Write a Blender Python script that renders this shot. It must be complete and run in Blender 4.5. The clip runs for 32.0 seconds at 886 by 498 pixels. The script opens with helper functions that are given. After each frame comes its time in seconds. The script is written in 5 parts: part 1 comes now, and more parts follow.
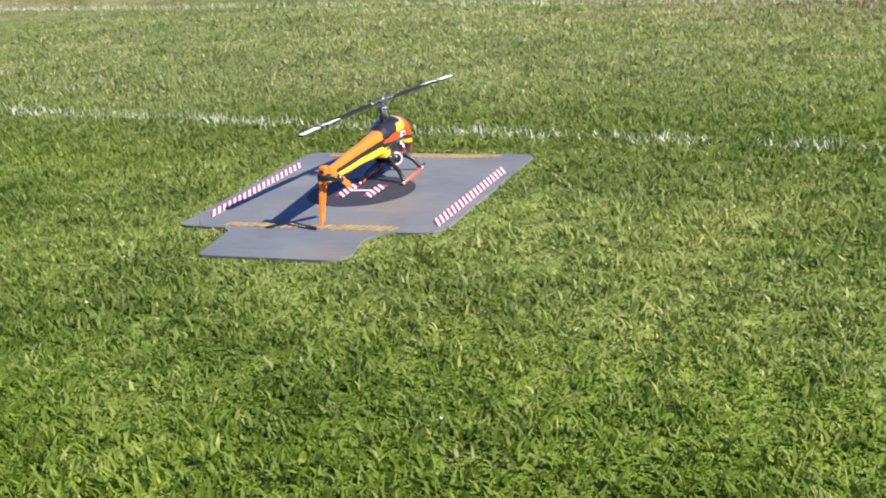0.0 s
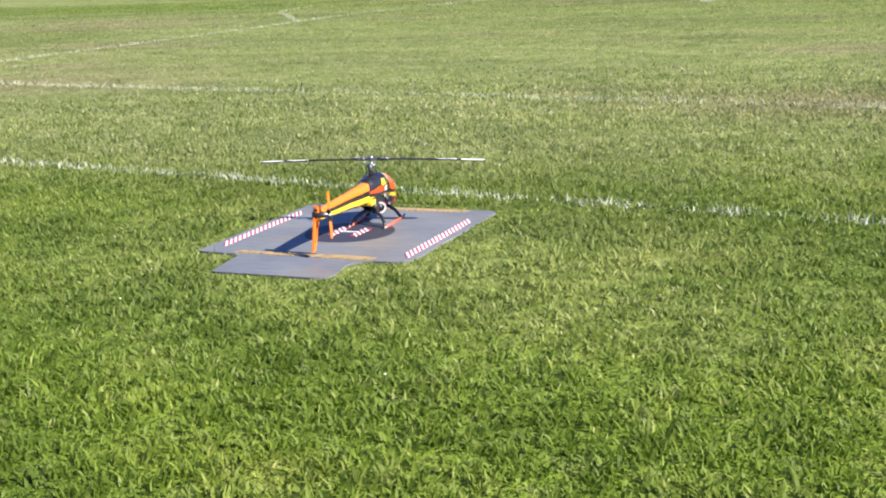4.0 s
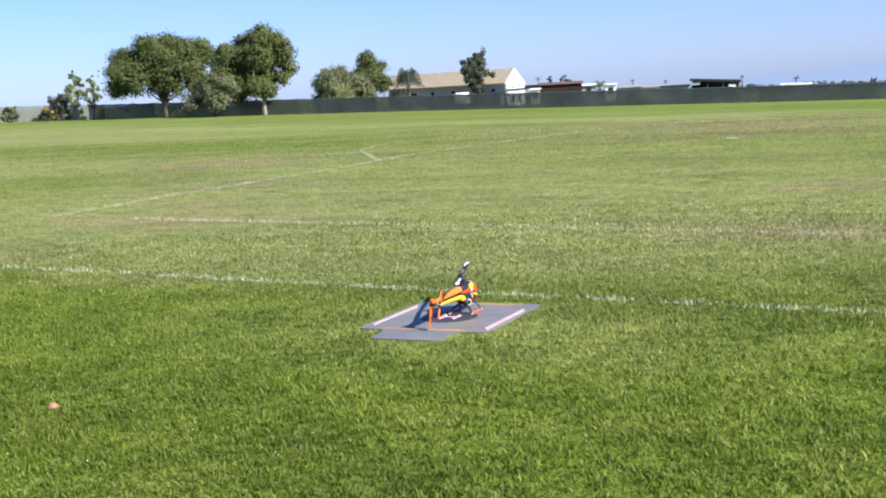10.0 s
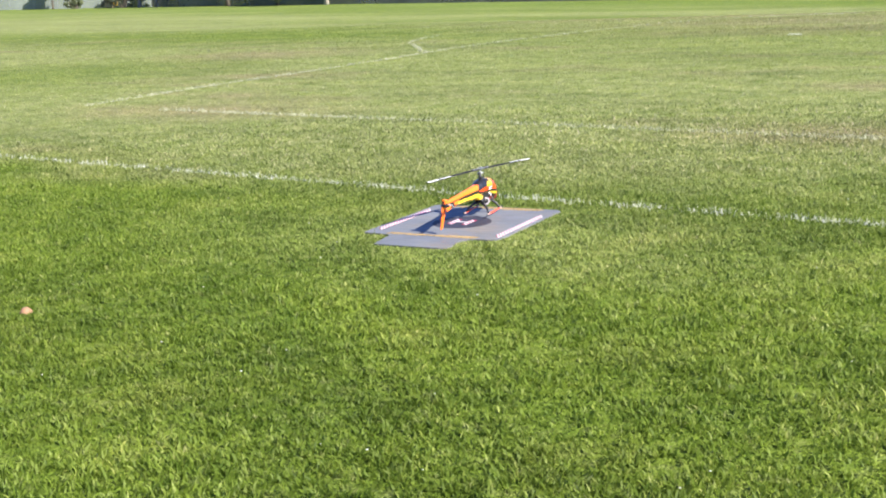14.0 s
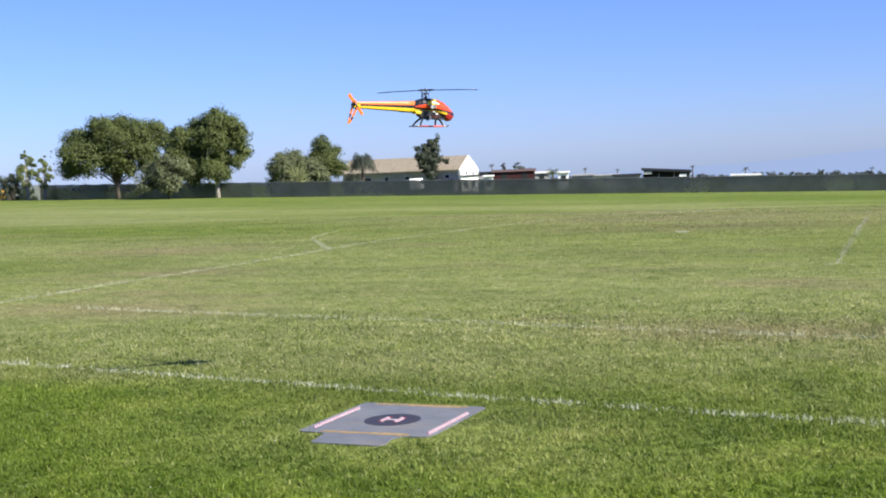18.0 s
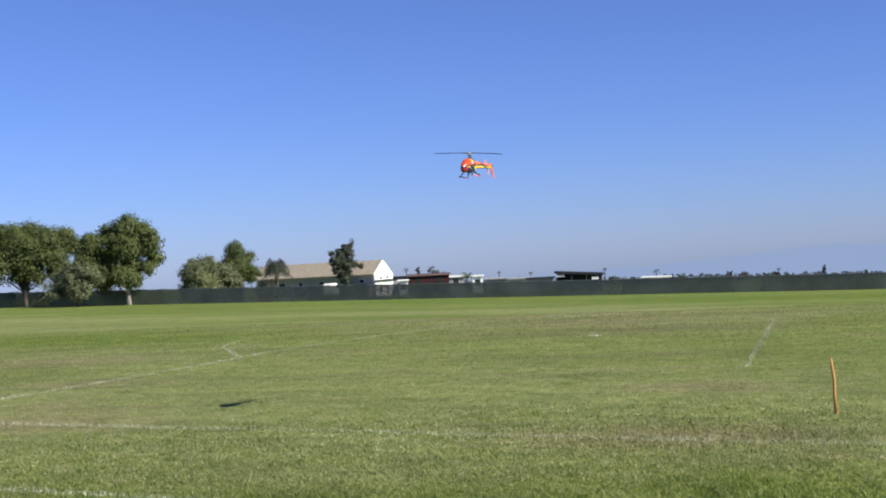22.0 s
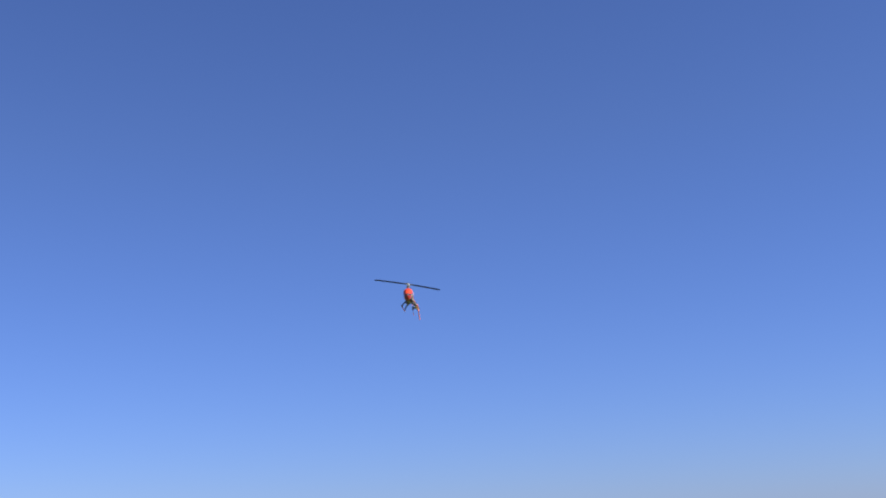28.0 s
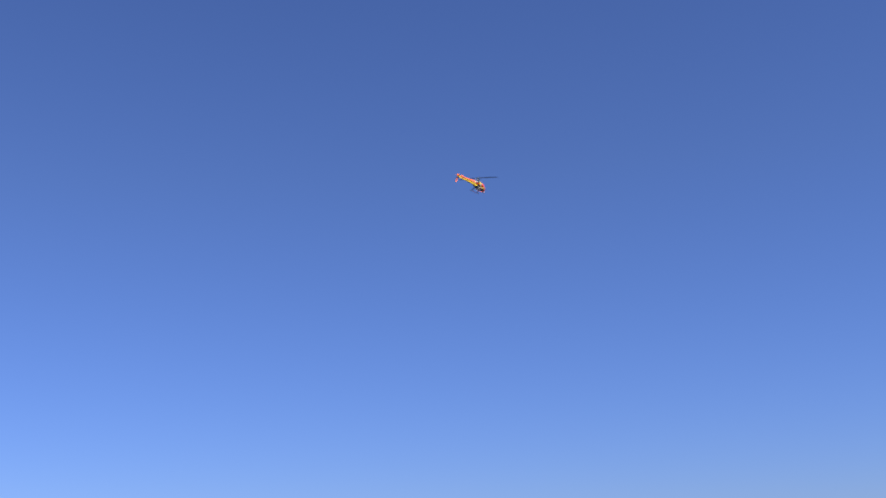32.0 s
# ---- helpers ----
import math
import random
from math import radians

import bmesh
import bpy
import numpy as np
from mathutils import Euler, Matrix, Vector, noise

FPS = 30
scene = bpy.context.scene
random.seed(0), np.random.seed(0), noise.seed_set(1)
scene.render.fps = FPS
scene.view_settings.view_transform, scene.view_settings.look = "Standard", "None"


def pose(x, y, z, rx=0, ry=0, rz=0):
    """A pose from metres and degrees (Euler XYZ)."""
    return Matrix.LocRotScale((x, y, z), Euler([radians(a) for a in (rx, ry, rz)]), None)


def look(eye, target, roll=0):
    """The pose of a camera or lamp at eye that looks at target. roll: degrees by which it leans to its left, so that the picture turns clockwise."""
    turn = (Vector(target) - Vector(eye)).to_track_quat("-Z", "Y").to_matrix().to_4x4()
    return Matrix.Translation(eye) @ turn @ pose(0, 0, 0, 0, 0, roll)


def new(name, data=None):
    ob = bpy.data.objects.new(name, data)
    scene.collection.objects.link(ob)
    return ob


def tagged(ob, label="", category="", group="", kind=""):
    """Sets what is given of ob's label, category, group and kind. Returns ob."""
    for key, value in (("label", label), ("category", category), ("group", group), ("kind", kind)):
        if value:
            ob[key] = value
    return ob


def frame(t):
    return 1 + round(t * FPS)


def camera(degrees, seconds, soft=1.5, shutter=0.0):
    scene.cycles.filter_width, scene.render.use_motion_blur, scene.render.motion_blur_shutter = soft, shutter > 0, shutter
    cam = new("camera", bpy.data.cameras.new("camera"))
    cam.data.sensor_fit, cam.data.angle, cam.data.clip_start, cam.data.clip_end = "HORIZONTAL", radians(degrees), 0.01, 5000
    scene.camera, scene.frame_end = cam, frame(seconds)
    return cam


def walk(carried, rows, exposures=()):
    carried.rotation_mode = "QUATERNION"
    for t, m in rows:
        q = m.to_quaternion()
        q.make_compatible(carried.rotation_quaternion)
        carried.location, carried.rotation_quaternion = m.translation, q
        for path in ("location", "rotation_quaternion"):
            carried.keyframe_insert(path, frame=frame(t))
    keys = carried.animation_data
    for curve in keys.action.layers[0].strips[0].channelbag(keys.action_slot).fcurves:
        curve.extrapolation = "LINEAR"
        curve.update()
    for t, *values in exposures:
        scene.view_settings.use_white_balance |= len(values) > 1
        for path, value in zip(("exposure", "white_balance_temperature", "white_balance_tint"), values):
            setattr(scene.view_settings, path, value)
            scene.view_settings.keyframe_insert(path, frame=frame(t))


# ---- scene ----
# ---- camera ----
CAM_ROWS = [
    (0, 1.968, -3.936, 1.160, 23.12, -17.69, -5.20),
    (0.5, 2.075, -4.107, 1.177, 22.60, -15.67, -5.24),
    (1, 2.157, -4.278, 1.191, 26.46, -16.96, -7.05),
    (1.5, 2.235, -4.515, 1.220, 24.83, -13.95, -6.12),
    (2, 2.270, -4.720, 1.202, 23.17, -15.01, -4.62),
    (2.5, 2.299, -4.782, 1.215, 22.95, -15.37, -2.64),
    (3, 2.332, -4.744, 1.229, 24.29, -15.12, -3.51),
    (3.5, 2.409, -4.707, 1.189, 23.57, -14.04, -2.55),
    (5.5, 2.677, -5.114, 1.129, 23.86, -12.17, -4.34),
    (6, 2.697, -5.281, 1.366, 23.74, -12.64, -2.69),
    (6.5, 2.637, -5.497, 1.357, 23.51, -11.70, -3.43),
    (7, 2.617, -5.581, 1.376, 24.97, -11.92, -0.86),
    (7.5, 2.557, -5.663, 1.474, 24.44, -10.70, -2.28),
    (8, 2.710, -5.668, 1.552, 26.19, -9.23, -2.27),
    (8.5, 2.738, -5.707, 1.543, 25.20, -9.40, -2.33),
    (9, 3.359, -7.041, 1.622, 24.74, -8.28, -3.08),
    (9.5, 3.790, -7.793, 1.627, 25.69, -7.69, -2.98),
    (10, 3.788, -7.819, 1.636, 25.97, -7.67, -3.52),
    (10.5, 3.795, -7.795, 1.624, 26.62, -8.10, -3.40),
    (11, 3.810, -7.774, 1.610, 26.70, -9.16, -3.80),
    (11.5, 3.812, -7.681, 1.591, 27.13, -10.25, -3.76),
    (12, 3.838, -7.458, 1.564, 27.45, -11.46, -4.64),
    (12.5, 3.871, -7.330, 1.589, 28.09, -11.97, -3.89),
    (13, 3.865, -7.207, 1.563, 28.18, -12.52, -2.79),
    (13.5, 3.829, -7.162, 1.572, 29.35, -12.57, -3.14),
    (15.5, 3.886, -7.321, 1.641, 26.54, -9.53, -2.31),
    (16, 3.871, -7.239, 1.647, 26.11, -8.58, -2.51),
    (16.5, 3.873, -7.286, 1.671, 25.38, -7.23, -2.50),
    (17, 3.887, -7.406, 1.705, 24.34, -5.82, -2.47),
    (17.5, 3.843, -7.534, 1.713, 23.86, -4.66, -2.22),
    (18, 3.792, -7.677, 1.728, 23.69, -4.06, -2.61),
    (18.5, 3.775, -7.768, 1.732, 24.04, -2.93, -3.39),
    (19, 3.786, -7.807, 1.737, 24.38, -1.70, -2.82),
    (19.5, 3.792, -7.851, 1.740, 24.49, -1.24, -2.64),
    (20, 3.801, -7.854, 1.734, 24.29, -1.19, -3.44),
    (20.5, 3.794, -7.842, 1.736, 23.02, -1.24, -2.63),
    (21, 3.781, -7.815, 1.736, 22.45, -1.69, -2.77),
    (21.5, 3.787, -7.683, 1.726, 20.73, -1.90, -3.06),
    (22, 3.799, -7.589, 1.760, 19.72, 0.34, -3.07),
    (22.5, 3.825, -7.601, 1.767, 19.20, 2.21, -3.05),
    (23, 3.822, -7.721, 1.765, 17.88, 2.92, -3.14),
    (23.5, 3.824, -7.821, 1.771, 16.33, 3.38, -2.67),
    (24, 3.827, -7.886, 1.767, 15.68, 3.89, -2.93),
    (24.5, 3.824, -7.893, 1.772, 15.02, 4.32, -3.12),
    (25, 3.814, -7.915, 1.781, 13.59, 4.85, -3.01),
    (25.5, 3.876, -7.968, 1.803, 12.31, 5.72, -3.51),
    (26, 3.739, -8.161, 1.786, 9.73, 8.11, -4.20),
    (26.5, 3.820, -7.950, 1.780, 9.00, 10.35, -5.40),
    (27.5, 3.820, -7.950, 1.780, 7.50, 12.00, -4.20),
    (28.5, 3.820, -7.950, 1.780, 7.50, 12.80, -3.00),
    (29, 3.820, -7.950, 1.780, 8.50, 13.20, -3.00),
    (29.5, 3.820, -7.950, 1.780, 10.00, 14.00, -3.00),
    (30, 3.820, -7.950, 1.780, 13.00, 14.80, -3.00),
    (30.5, 3.820, -7.950, 1.780, 15.50, 15.00, -3.00),
    (31, 3.820, -7.950, 1.780, 16.50, 15.00, -3.00),
    (31.5, 3.820, -7.950, 1.780, 16.50, 14.60, -3.00),
    (32, 3.820, -7.950, 1.780, 16.00, 14.20, -3.00),
]
EYE = (3.79, -7.81, 1.74)


def cam_pose(x, y, z, yaw, pitch, roll):
    return pose(x, y, z, 90 + pitch, 0, yaw) @ pose(0, 0, 0, 0, 0, roll)


cam = camera(37.65, 32.0, soft=1.95)
walk(cam, [(r[0], cam_pose(*r[1:])) for r in CAM_ROWS],
     exposures=[(0, 1.28), (1.0, 1.38), (3.0, 1.46), (6.0, 1.45), (8.0, 1.32), (9.0, 1.22), (10.0, 1.36), (11.0, 1.40), (12.0, 1.56), (13.0, 1.66), (16.0, 1.38), (18.0, 1.15), (19.0, 1.0), (22.0, 0.80), (23.0, 0.72), (25.0, 0.62), (26.0, 0.54), (28.5, 0.86), (29.0, 0.87), (30.0, 0.82), (31.0, 0.78), (32.0, 0.75)])

# ---- light ----
SUN_AZ, SUN_EL = -8.5, 37.6
world = bpy.data.worlds.new("sky")
scene.world = world
world.use_nodes = True
wn = world.node_tree
wn.nodes.clear()
sky = wn.nodes.new("ShaderNodeTexSky")
sky.sky_type = "NISHITA"
sky.sun_disc = False
sky.sun_elevation = radians(SUN_EL)
sky.sun_rotation = radians(90 - SUN_AZ)
sky.air_density, sky.dust_density, sky.ozone_density = 1.0, 0.08, 3.0
back = wn.nodes.new("ShaderNodeBackground")
back.inputs["Strength"].default_value = 0.056
wout = wn.nodes.new("ShaderNodeOutputWorld")
tint = wn.nodes.new("ShaderNodeMix")
tint.data_type, tint.blend_type = "RGBA", "MULTIPLY"
tint.inputs[0].default_value = 1.0
# a clear, deep blue day: the haze low down is bluer than dust would make it
way, split, rise = wn.nodes.new("ShaderNodeTexCoord"), wn.nodes.new("ShaderNodeSeparateXYZ"), wn.nodes.new("ShaderNodeValToRGB")
rise.color_ramp.elements[0].color, rise.color_ramp.elements[0].position = (0.505, 0.685, 1.41, 1), 0.0
rise.color_ramp.elements[1].color, rise.color_ramp.elements[1].position = (0.630, 0.738, 1.21, 1), 0.30
wn.links.new(way.outputs["Generated"], split.inputs[0])
wn.links.new(split.outputs[2], rise.inputs[0])
wn.links.new(rise.outputs[0], tint.inputs[7])
wn.links.new(sky.outputs[0], tint.inputs[6])
wn.links.new(tint.outputs[2], back.inputs[0])
wn.links.new(back.outputs[0], wout.inputs[0])
sun = new("sun", bpy.data.lights.new("sun", "SUN"))
sun.data.energy, sun.data.angle, sun.data.color = 5.0, radians(0.53), (1.0, 0.94, 0.84)
sun_dir = Vector((math.cos(radians(SUN_EL)) * math.cos(radians(SUN_AZ)), math.cos(radians(SUN_EL)) * math.sin(radians(SUN_AZ)), math.sin(radians(SUN_EL))))
sun.matrix_world = look(sun_dir * 50, (0, 0, 0))


# ---- materials ----
class Nodes:
    """A short way to wire a node material."""

    def __init__(self, name, rough=0.6, metal=0.0, spec=0.4):
        self.mat = bpy.data.materials.new(name)
        self.mat.use_nodes = True
        self.nt = self.mat.node_tree
        self.bsdf = self.nt.nodes["Principled BSDF"]
        self.out = self.nt.nodes["Material Output"]
        self.bsdf.inputs["Roughness"].default_value = rough
        self.bsdf.inputs["Metallic"].default_value = metal
        self.bsdf.inputs["Specular IOR Level"].default_value = spec

    def add(self, kind, **values):
        n = self.nt.nodes.new("ShaderNode" + kind)
        for k, v in values.items():
            n.inputs[k.replace("_", " ")].default_value = v
        return n

    def link(self, a, b):
        self.nt.links.new(a, b)

    def place(self):
        return self.add("NewGeometry").outputs["Position"]

    def local(self):
        return self.add("TexCoord").outputs["Object"]

    def noise(self, coord, scale, detail=3.0, rough=0.55, stretch=None):
        if stretch:
            m = self.add("Mapping")
            m.inputs["Scale"].default_value = stretch
            self.link(coord, m.inputs["Vector"])
            coord = m.outputs["Vector"]
        n = self.add("TexNoise", Scale=scale, Detail=detail, Roughness=rough)
        self.link(coord, n.inputs["Vector"])
        return n.outputs["Fac"]

    def ramp(self, fac, stops):
        n = self.add("ValToRGB")
        e = n.color_ramp.elements
        while len(e) < len(stops):
            e.new(0.5)
        for el, (p, c) in zip(e, stops):
            el.position, el.color = p, (*c, 1) if not isinstance(c, float) else (c, c, c, 1)
        self.link(fac, n.inputs["Fac"])
        return n.outputs["Color"]

    def mix(self, fac, a, b, kind="MIX"):
        n = self.nt.nodes.new("ShaderNodeMix")
        n.data_type, n.blend_type = "RGBA", kind
        for v, i in ((fac, 0), (a, 6), (b, 7)):
            if isinstance(v, (int, float)):
                n.inputs[i].default_value = v
            elif isinstance(v, tuple):
                n.inputs[i].default_value = (*v, 1)
            else:
                self.link(v, n.inputs[i])
        return n.outputs[2]

    def math(self, op, a, b=0.0, clamp=False):
        n = self.nt.nodes.new("ShaderNodeMath")
        n.operation, n.use_clamp = op, clamp
        for i, v in enumerate((a, b)):
            if isinstance(v, (int, float)):
                n.inputs[i].default_value = v
            else:
                self.link(v, n.inputs[i])
        return n.outputs[0]

    def patch(self, coord, cx, cy, rx, ry):
        """1 in the middle of an uneven oval patch of ground, 0 outside."""
        n = self.add("Mapping")
        n.inputs["Location"].default_value = (-cx / rx, -cy / ry, 0)
        n.inputs["Scale"].default_value = (1 / rx, 1 / ry, 0)
        self.link(coord, n.inputs["Vector"])
        d = self.nt.nodes.new("ShaderNodeVectorMath")
        d.operation = "LENGTH"
        self.link(n.outputs["Vector"], d.inputs[0])
        rag = self.noise(coord, 1.6 / min(rx, ry), 4, 0.65)
        return self.math("SUBTRACT", self.math("ADD", self.math("MULTIPLY", rag, 1.5), 0.45), d.outputs["Value"], True)

    def base(self, colour):
        if isinstance(colour, tuple):
            self.bsdf.inputs["Base Color"].default_value = (*colour, 1)
        else:
            self.link(colour, self.bsdf.inputs["Base Color"])
        return self

    def bump(self, height, strength=0.3, distance=0.01):
        n = self.add("Bump", Strength=strength, Distance=distance)
        self.link(height, n.inputs["Height"])
        self.link(n.outputs["Normal"], self.bsdf.inputs["Normal"])
        return self

    def leafy(self, colour, share=0.35):
        """Lets light through thin leaves."""
        t = self.add("BsdfTranslucent")
        self.link(colour, t.inputs["Color"])
        m = self.add("MixShader", Fac=share)
        self.link(self.bsdf.outputs[0], m.inputs[1])
        self.link(t.outputs[0], m.inputs[2])
        self.link(m.outputs[0], self.out.inputs["Surface"])
        return self


def painted(name, colour, rough=0.4, wear=0.12, metal=0.0, scale=9.0, bump=0.05, spec=0.4):
    """A coloured surface with soft mottling, fine grain and slightly uneven gloss."""
    n = Nodes(name, rough, metal, spec)
    p = n.local()
    big, fine = n.noise(p, scale, 4), n.noise(p, scale * 14, 3)
    dark = tuple(c * (1 - 1.6 * wear) for c in colour)
    light = tuple(min(1, c * (1 + wear)) for c in colour)
    c = n.ramp(big, [(0.25, dark), (0.75, light)])
    c = n.mix(0.25, c, n.ramp(fine, [(0.3, dark), (0.7, light)]))
    n.base(c)
    n.link(n.math("ADD", n.math("MULTIPLY", big, 0.2), rough - 0.1), n.bsdf.inputs["Roughness"])
    n.bump(fine, bump, 0.004)
    return n.mat


def field_colour(n):
    """The field's colours by place: lush turf, straw-dry bands, worn brown patches. Shared by the turf and its blades."""
    p = n.place()
    sep = n.add("SeparateXYZ")
    n.link(p, sep.inputs[0])
    x, y = sep.outputs[0], sep.outputs[1]
    along = n.math("ADD", y, n.math("MULTIPLY", x, 0.17))          # distance across the field lines
    wob = n.math("MULTIPLY", n.math("SUBTRACT", n.noise(p, 0.25, 3), 0.5), 5.0)
    a = n.math("ADD", along, wob)
    # dry band between the two near lines and on to the far corner
    up = n.math("MULTIPLY", n.math("SUBTRACT", a, 0.2), 0.45, True)
    down = n.math("MULTIPLY", n.math("SUBTRACT", 25.0, a), 0.09, True)
    band = n.math("MULTIPLY", up, down)
    clumps = n.ramp(n.noise(p, 3.2, 4, 0.65), [(0.32, 0.35), (0.66, 1.0)])
    dry = n.math("MULTIPLY", band, clumps)
    # second pale band far out
    far = n.ramp(n.noise(p, 0.05, 1.5, 0.5, (0.6, 1.2, 1)), [(0.30, 0.0), (0.60, 1.0)])
    out = n.math("MULTIPLY", n.math("SUBTRACT", along, 16.0), 0.06, True)
    near_side = n.math("MULTIPLY", n.math("SUBTRACT", 88.0, along), 0.04, True)      # greener again by the fence
    far = n.math("MULTIPLY", far, n.math("ADD", n.math("MULTIPLY", near_side, 0.7), 0.3))
    dry = n.math("MAXIMUM", dry, n.math("MULTIPLY", n.math("MULTIPLY", far, out), 0.8))
    for cx, cy, rx, ry, much in ((1.35, -0.85, 0.85, 0.5, 0.32), (-1.3, 4.1, 4.2, 1.1, 0.8), (-0.9, 2.3, 3.2, 1.4, 0.8), (0.4, -0.2, 2.4, 1.4, 0.34), (1.3, 7.8, 2.6, 2.2, 0.55),
                                 (-13.0, 16.2, 3.6, 3.0, 0.5), (-3.0, 24.5, 9.5, 5.0, 0.75), (-9.0, 38.0, 17.0, 21.0, 0.7), (-15.0, 72.0, 9.0, 6.0, 0.85), (-42.0, 55.0, 17.0, 13.0, 0.5), (9.0, 46.0, 9.0, 8.0, 0.6)):
        dry = n.math("MAXIMUM", dry, n.math("MULTIPLY", n.patch(p, cx, cy, rx, ry), much))
    for cx, cy, rx, ry, much in ((-3.6, 14.2, 6.0, 4.4, 0.2), (-14.5, 11.0, 4.0, 5.0, 0.6), (2.9, 2.0, 1.9, 1.1, 0.6), (3.0, 13.5, 4.5, 4.0, 0.4), (-18.0, 24.0, 7.0, 4.0, 0.6)):
        dry = n.math("MULTIPLY", dry, n.math("SUBTRACT", 1.0, n.math("MULTIPLY", n.patch(p, cx, cy, rx, ry), much)))
    green = n.ramp(n.noise(p, 1.1, 4, 0.6), [(0.3, (0.090, 0.142, 0.017)), (0.55, (0.136, 0.194, 0.025)), (0.75, (0.190, 0.232, 0.044))])
    straw = n.ramp(n.noise(p, 7.0, 3), [(0.3, (0.230, 0.256, 0.096)), (0.7, (0.350, 0.360, 0.170))])
    c = n.mix(n.math("MULTIPLY", dry, 0.85), green, straw)
    worn = n.ramp(n.noise(p, 0.35, 3, 0.6, (0.5, 1.0, 1)), [(0.54, 0.0), (0.68, 1.0)])
    worn = n.math("MULTIPLY", n.math("MULTIPLY", worn, band), 0.6)
    for cx, cy, rx, ry, much in ((1.7, 4.4, 1.9, 0.9, 0.5), (-6.6, 5.7, 2.4, 1.1, 0.6), (-13.0, 15.4, 2.8, 1.8, 0.6), (-2.0, 20.5, 6.0, 2.4, 0.42), (-4.0, 25.5, 8.0, 4.6, 0.42), (1.2, 8.6, 1.2, 0.7, 0.55), (-8.0, 36.0, 11.0, 9.0, 0.4)):
        worn = n.math("MAXIMUM", worn, n.math("MULTIPLY", n.patch(p, cx, cy, rx, ry), much))
    c = n.mix(worn, c, (0.255, 0.205, 0.125))
    # uneven growth, an arm's length across: thin, dark and rank places
    rank = n.noise(p, 1.9, 5, 0.7, (0.55, 1.0, 1))
    c = n.mix(1.0, c, n.ramp(rank, [(0.33, (0.74, 0.77, 0.70)), (0.50, (1.0, 1.0, 1.0)), (0.68, (1.14, 1.10, 1.12))]), "MULTIPLY")
    # broad thin and thick stands, a few strides across
    stand = n.noise(p, 0.42, 4, 0.65, (0.35, 1.0, 1))
    c = n.mix(1.0, c, n.ramp(stand, [(0.34, (0.80, 0.80, 0.82)), (0.52, (1.0, 1.0, 1.0)), (0.70, (1.10, 1.06, 1.12))]), "MULTIPLY")
    # tufts a hand wide: straw-pale ones, and deep green ones between
    small = n.noise(p, 13.0, 3, 0.6)
    c = n.mix(n.ramp(small, [(0.54, 0.0), (0.70, 0.28)]), c, (0.335, 0.352, 0.145))
    c = n.mix(1.0, c, n.ramp(small, [(0.30, (0.58, 0.66, 0.55)), (0.48, (1.0, 1.0, 1.0))]), "MULTIPLY")
    return c, p


def make_turf():
    n = Nodes("turf", 0.95, 0.0, 0.1)
    c, p = field_colour(n)
    grain = n.noise(p, 38.0, 3, 0.7)
    c = n.mix(0.45, c, n.ramp(grain, [(0.25, (0.32, 0.38, 0.2)), (0.6, (1.0, 1.0, 1.0))]), "MULTIPLY")
    coarse = n.noise(p, 5.0, 4, 0.7)
    c = n.mix(0.5, c, n.ramp(coarse, [(0.3, (0.55, 0.55, 0.5)), (0.7, (1.0, 1.0, 1.0))]), "MULTIPLY")
    n.base(c)
    n.bump(n.math("ADD", grain, n.math("MULTIPLY", coarse, 2.0)), 0.7, 0.05)
    return n.mat


def make_blade():
    n = Nodes("grass_blade", 0.55, 0.0, 0.24)
    c, p = field_colour(n)
    rnd = n.add("NewGeometry").outputs["Random Per Island"]
    tone = n.ramp(rnd, [(0.0, (0.9, 0.95, 0.85)), (0.4, (1.25, 1.25, 1.2)), (0.8, (1.5, 1.45, 1.5)), (0.91, (1.85, 1.68, 2.2)), (0.97, (2.5, 2.05, 3.4))])
    c = n.mix(1.0, c, tone, "MULTIPLY")
    n.base(c)
    return n.leafy(c, 0.55).mat


TURF = make_turf()
BLADE = make_blade()


def make_chalk(name, low, high):
    n = Nodes(name, 0.9, 0.0, 0.1)
    rnd = n.add("NewGeometry").outputs["Random Per Island"]
    c = n.ramp(rnd, [(0.0, low), (0.6, high)])
    n.base(c)
    return n.leafy(c, 0.2).mat


CHALK = make_chalk("line_chalk", (0.30, 0.33, 0.21), (0.56, 0.57, 0.50))
CHALK_DULL = make_chalk("worn_chalk", (0.25, 0.275, 0.13), (0.44, 0.45, 0.33))


def make_leaf(name, dark, light, share=0.3):
    n = Nodes(name, 0.6, 0.0, 0.3)
    rnd = n.add("NewGeometry").outputs["Random Per Island"]
    mid = tuple((p + q) / 2 for p, q in zip(dark, light))
    c = n.ramp(rnd, [(0.0, tuple((p + q) / 2 for p, q in zip(dark, mid))), (1.0, tuple((p + q) / 2 for p, q in zip(light, mid)))])
    big = n.noise(n.place(), 0.45, 3)
    c = n.mix(0.6, c, n.ramp(big, [(0.3, (0.55, 0.6, 0.5)), (0.7, (1.15, 1.1, 1.0))]), "MULTIPLY")
    n.base(c)
    return n.leafy(c, share).mat


